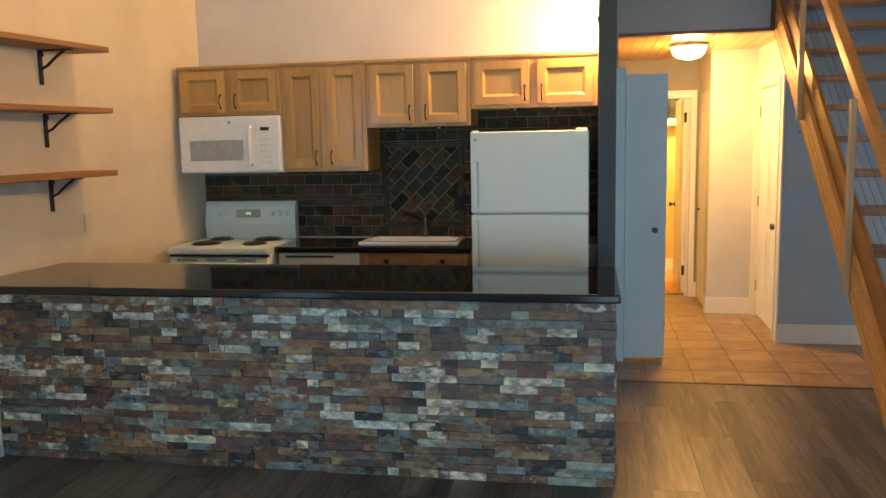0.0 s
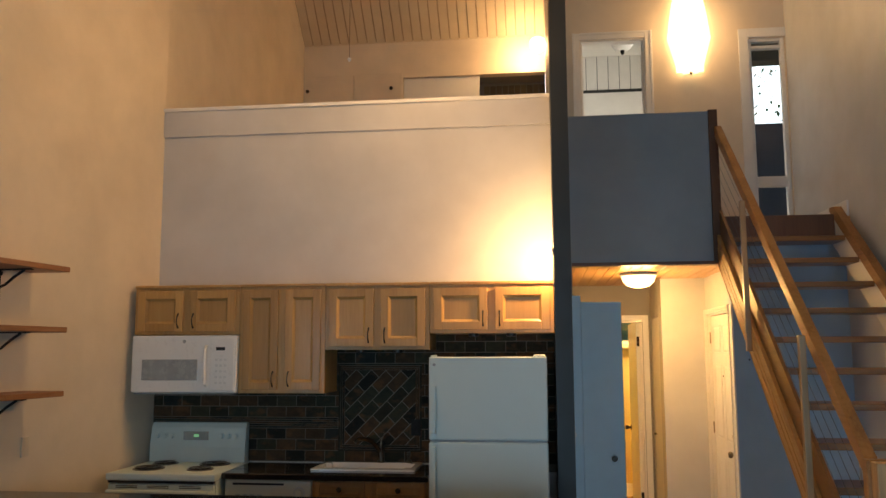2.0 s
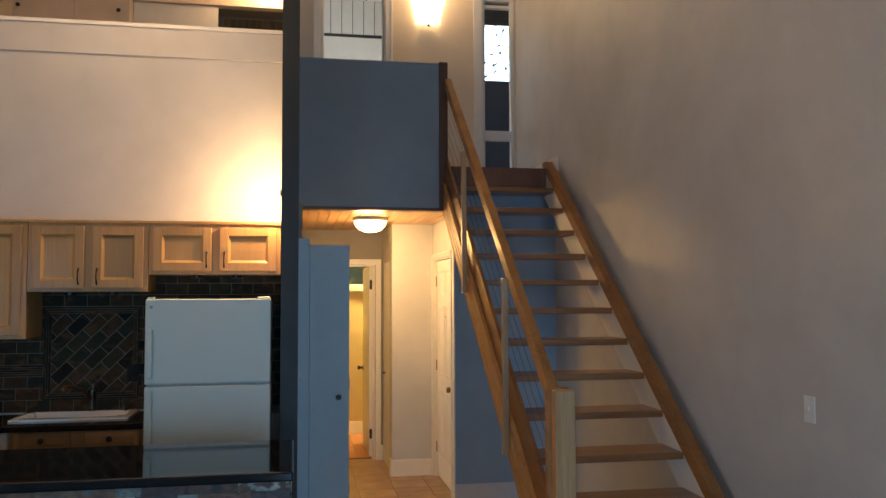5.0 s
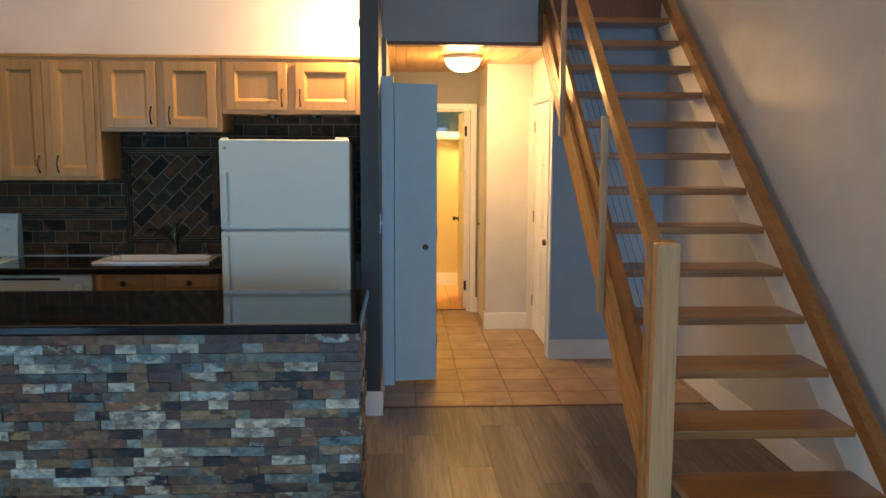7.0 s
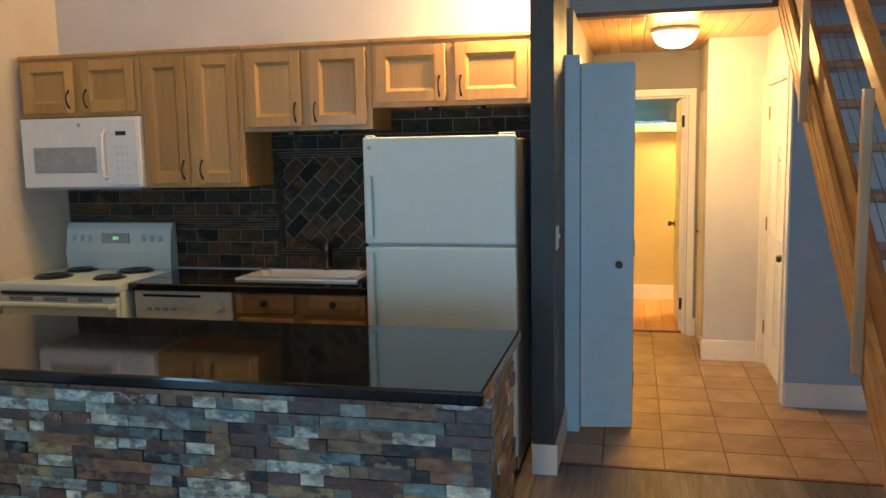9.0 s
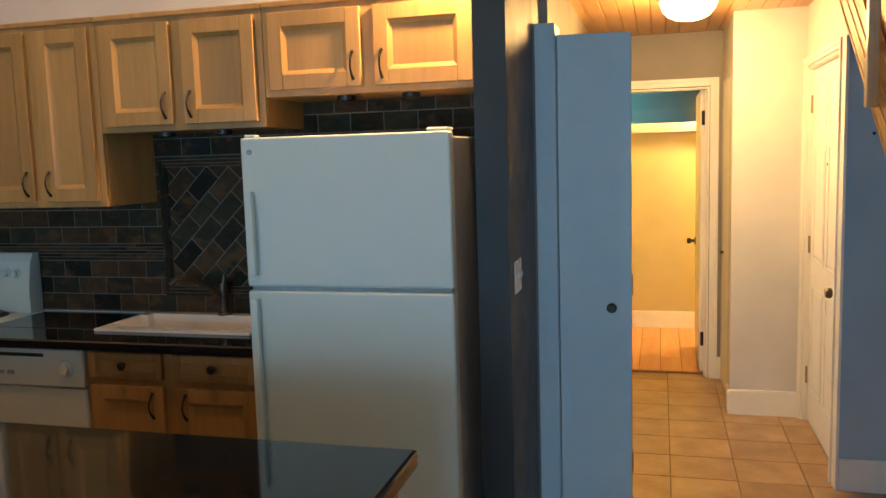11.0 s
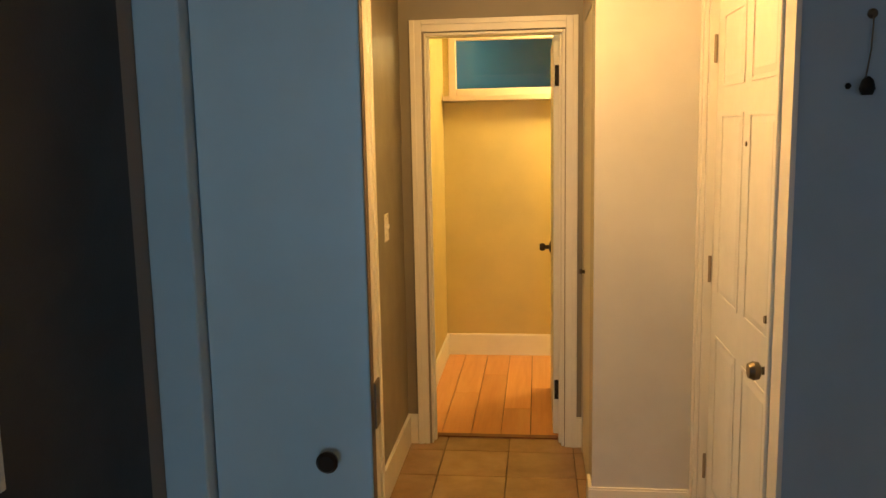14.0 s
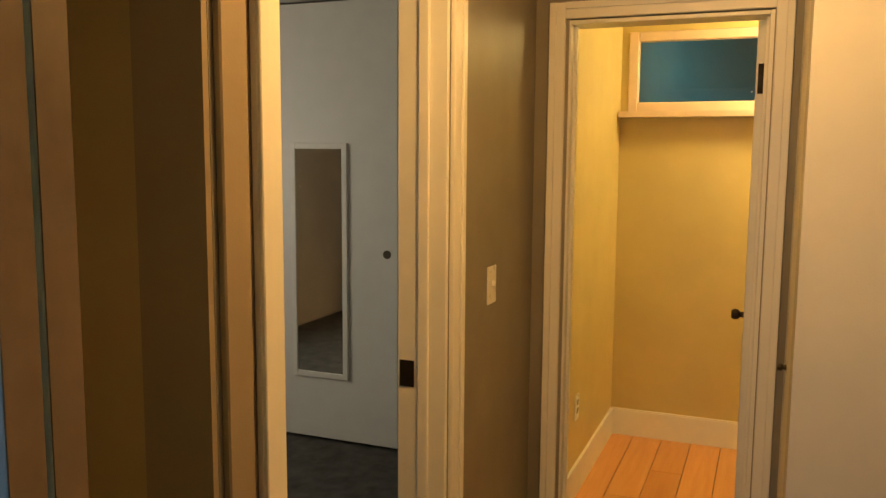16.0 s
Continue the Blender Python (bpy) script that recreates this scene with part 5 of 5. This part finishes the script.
# slate backsplash
splash = thing("backsplash", (-1.1, YB, 1.2), "dark slate brick tiles with a diagonal panel behind the faucet", "backsplash")
part("grout_bed", box(XL + 0.002, XK - 0.001, YB - 0.014, YB - 0.001, 0.90, 1.90), SPLASHGROUT, splash)
PX0, PX1, PZ0, PZ1 = -1.21, -0.60, 1.0285, 1.6525
tiles = []
TW, TH = 0.142, 0.0735
for r in range(13):
    z0 = 0.955 + r * (TH + 0.0045)
    x = XL + 0.004 - (TW / 2 if r % 2 else 0)
    while x < XK:
        a, b = max(x, XL + 0.004), min(x + TW, XK - 0.002)
        if b - a > 0.02:
            cuts = [(a, b)]
            if z0 + TH > PZ0 and z0 < PZ1:
                cuts = [(a, min(b, PX0)), (max(a, PX1), b)]
            for c, e in cuts:
                if e - c > 0.02 and not (z0 + TH > 1.24 and z0 < 1.245 and c < PX0 - 0.01):
                    tiles.append((c, e, YB - 0.0172, YB - 0.0142, z0, z0 + TH, 0.001))
        x += TW + 0.0045
pieces("tile", splash, SLATETILE, tiles[:300])
part("caulk_line", box(XL + 0.003, -0.48, YB - 0.027, YB - 0.0215, 0.9455, 0.9495), WHITE, splash)
strip = bmesh.new()
for z in (1.189, 1.2045, 1.220, 1.2355, 1.251):
    x = XL + 0.01
    while x < PX0 - 0.02:
        w = rng.choice((0.10, 0.15, 0.2))
        box(x, min(x + w, PX0 - 0.005), YB - 0.019, YB - 0.0142, z, z + 0.0125, bm=strip)
        x += w + 0.002
for k in (0.0, 0.0155, 0.031):
    box(PX0 + k, PX1 - k, YB - 0.019, YB - 0.0142, PZ0 + k, PZ0 + k + 0.0125, bm=strip)
    box(PX0 + k, PX1 - k, YB - 0.019, YB - 0.0142, PZ1 - k - 0.0125, PZ1 - k, bm=strip)
    box(PX0 + k, PX0 + k + 0.0125, YB - 0.019, YB - 0.0142, PZ0 + k + 0.015, PZ1 - k - 0.015, bm=strip)
    box(PX1 - k - 0.0125, PX1 - k, YB - 0.019, YB - 0.0142, PZ0 + k + 0.015, PZ1 - k - 0.015, bm=strip)
part("border_strip", strip, SLATETILE_J, splash, kind="stuff")
cut = bmesh.new()
q = math.sqrt(0.5)
cx, cz = (PX0 + PX1) / 2, (PZ0 + PZ1) / 2
for i in range(-8, 9):
    for j in range(-9, 10):
        u0 = i * (TW + 0.006) + (TW / 2 if j % 2 else 0)
        v0 = j * (TH + 0.006)
        c = [(u0, v0), (u0 + TW, v0), (u0 + TW, v0 + TH), (u0, v0 + TH)]
        p = [(cx + (u - v) * q, cz + (u + v) * q) for u, v in c]
        if max(a for a, _ in p) < PX0 or min(a for a, _ in p) > PX1 or max(b for _, b in p) < PZ0 or min(b for _, b in p) > PZ1:
            continue
        prism(p, "y", YB - 0.0175, YB - 0.0145, cut)
for co, no in (((PX0 + 0.046, 0, 0), (-1, 0, 0)), ((PX1 - 0.016, 0, 0), (1, 0, 0)), ((0, 0, PZ0 + 0.046), (0, 0, -1)), ((0, 0, PZ1 - 0.046), (0, 0, 1))):
    g = bmesh.ops.bisect_plane(cut, geom=cut.verts[:] + cut.edges[:] + cut.faces[:], plane_co=co, plane_no=no, clear_outer=True)
part("diagonal_tiles", cut, SLATETILE_J, splash, kind="stuff")

# laminate planks
planks = []
W = 0.237
x = 0.840 - 20 * W
while x < XR:
    y = -3.6 - rng.uniform(0, 1.2)
    while y < 6.195:
        a, b = max(y, -3.58), min(y + 1.22, 6.195)
        if b - a > 0.05 and x + W > west(a) + 0.01 and b > -1.5:
            planks.append((max(x, west(a) + 0.002) + 0.0003, min(x + W, XR - 0.001) - 0.0003, a + 0.0003, b - 0.0003, -0.0098, 0.0, 0.0005))
        y += 1.22
    x += W
pieces("plank", floor_slab, PLANK, planks)
solid("floor_edge_strip", DARKWOOD, (XH + 0.016, XR, 6.197, 6.222, -0.01, 0.004))
# ceramic tiles in the hall
ht = []
for c in range(-3, 8):
    for r in range(-1, 12):
        x0, y0 = 0.693 + (c) * 0.318, 6.52 + r * 0.2955
        a, b, e, f = max(x0, 0.44), min(x0 + 0.318, XR - 0.001), max(y0, 6.224), min(y0 + 0.2955, 9.37)
        if b - a > 0.02 and f - e > 0.02 and not (a > 1.9 and e > 7.5):
            ht.append((a + 0.0025, b - 0.0025, e + 0.0025, f - 0.0025, -0.0098, 0.0, 0.0015))
pieces("tile", floor_slab, CERAMIC, ht)
bp = []
for c in range(12):
    x0 = 0.497 + c * 0.155
    ys = [9.395, 9.395 + 0.3 + (c * 0.37) % 1.0, 10.918]
    for e, f in zip(ys, ys[1:]):
        bp.append((x0 + 0.002, min(x0 + 0.155, 2.4) - 0.002, e + 0.001, f - 0.001, -0.0098, 0.003, 0.001))
pieces("plank", floor_slab, BATHPLANK, bp)
solid("threshold", DARKWOOD, (0.634, 1.256, 9.355, 9.393, -0.01, 0.008))
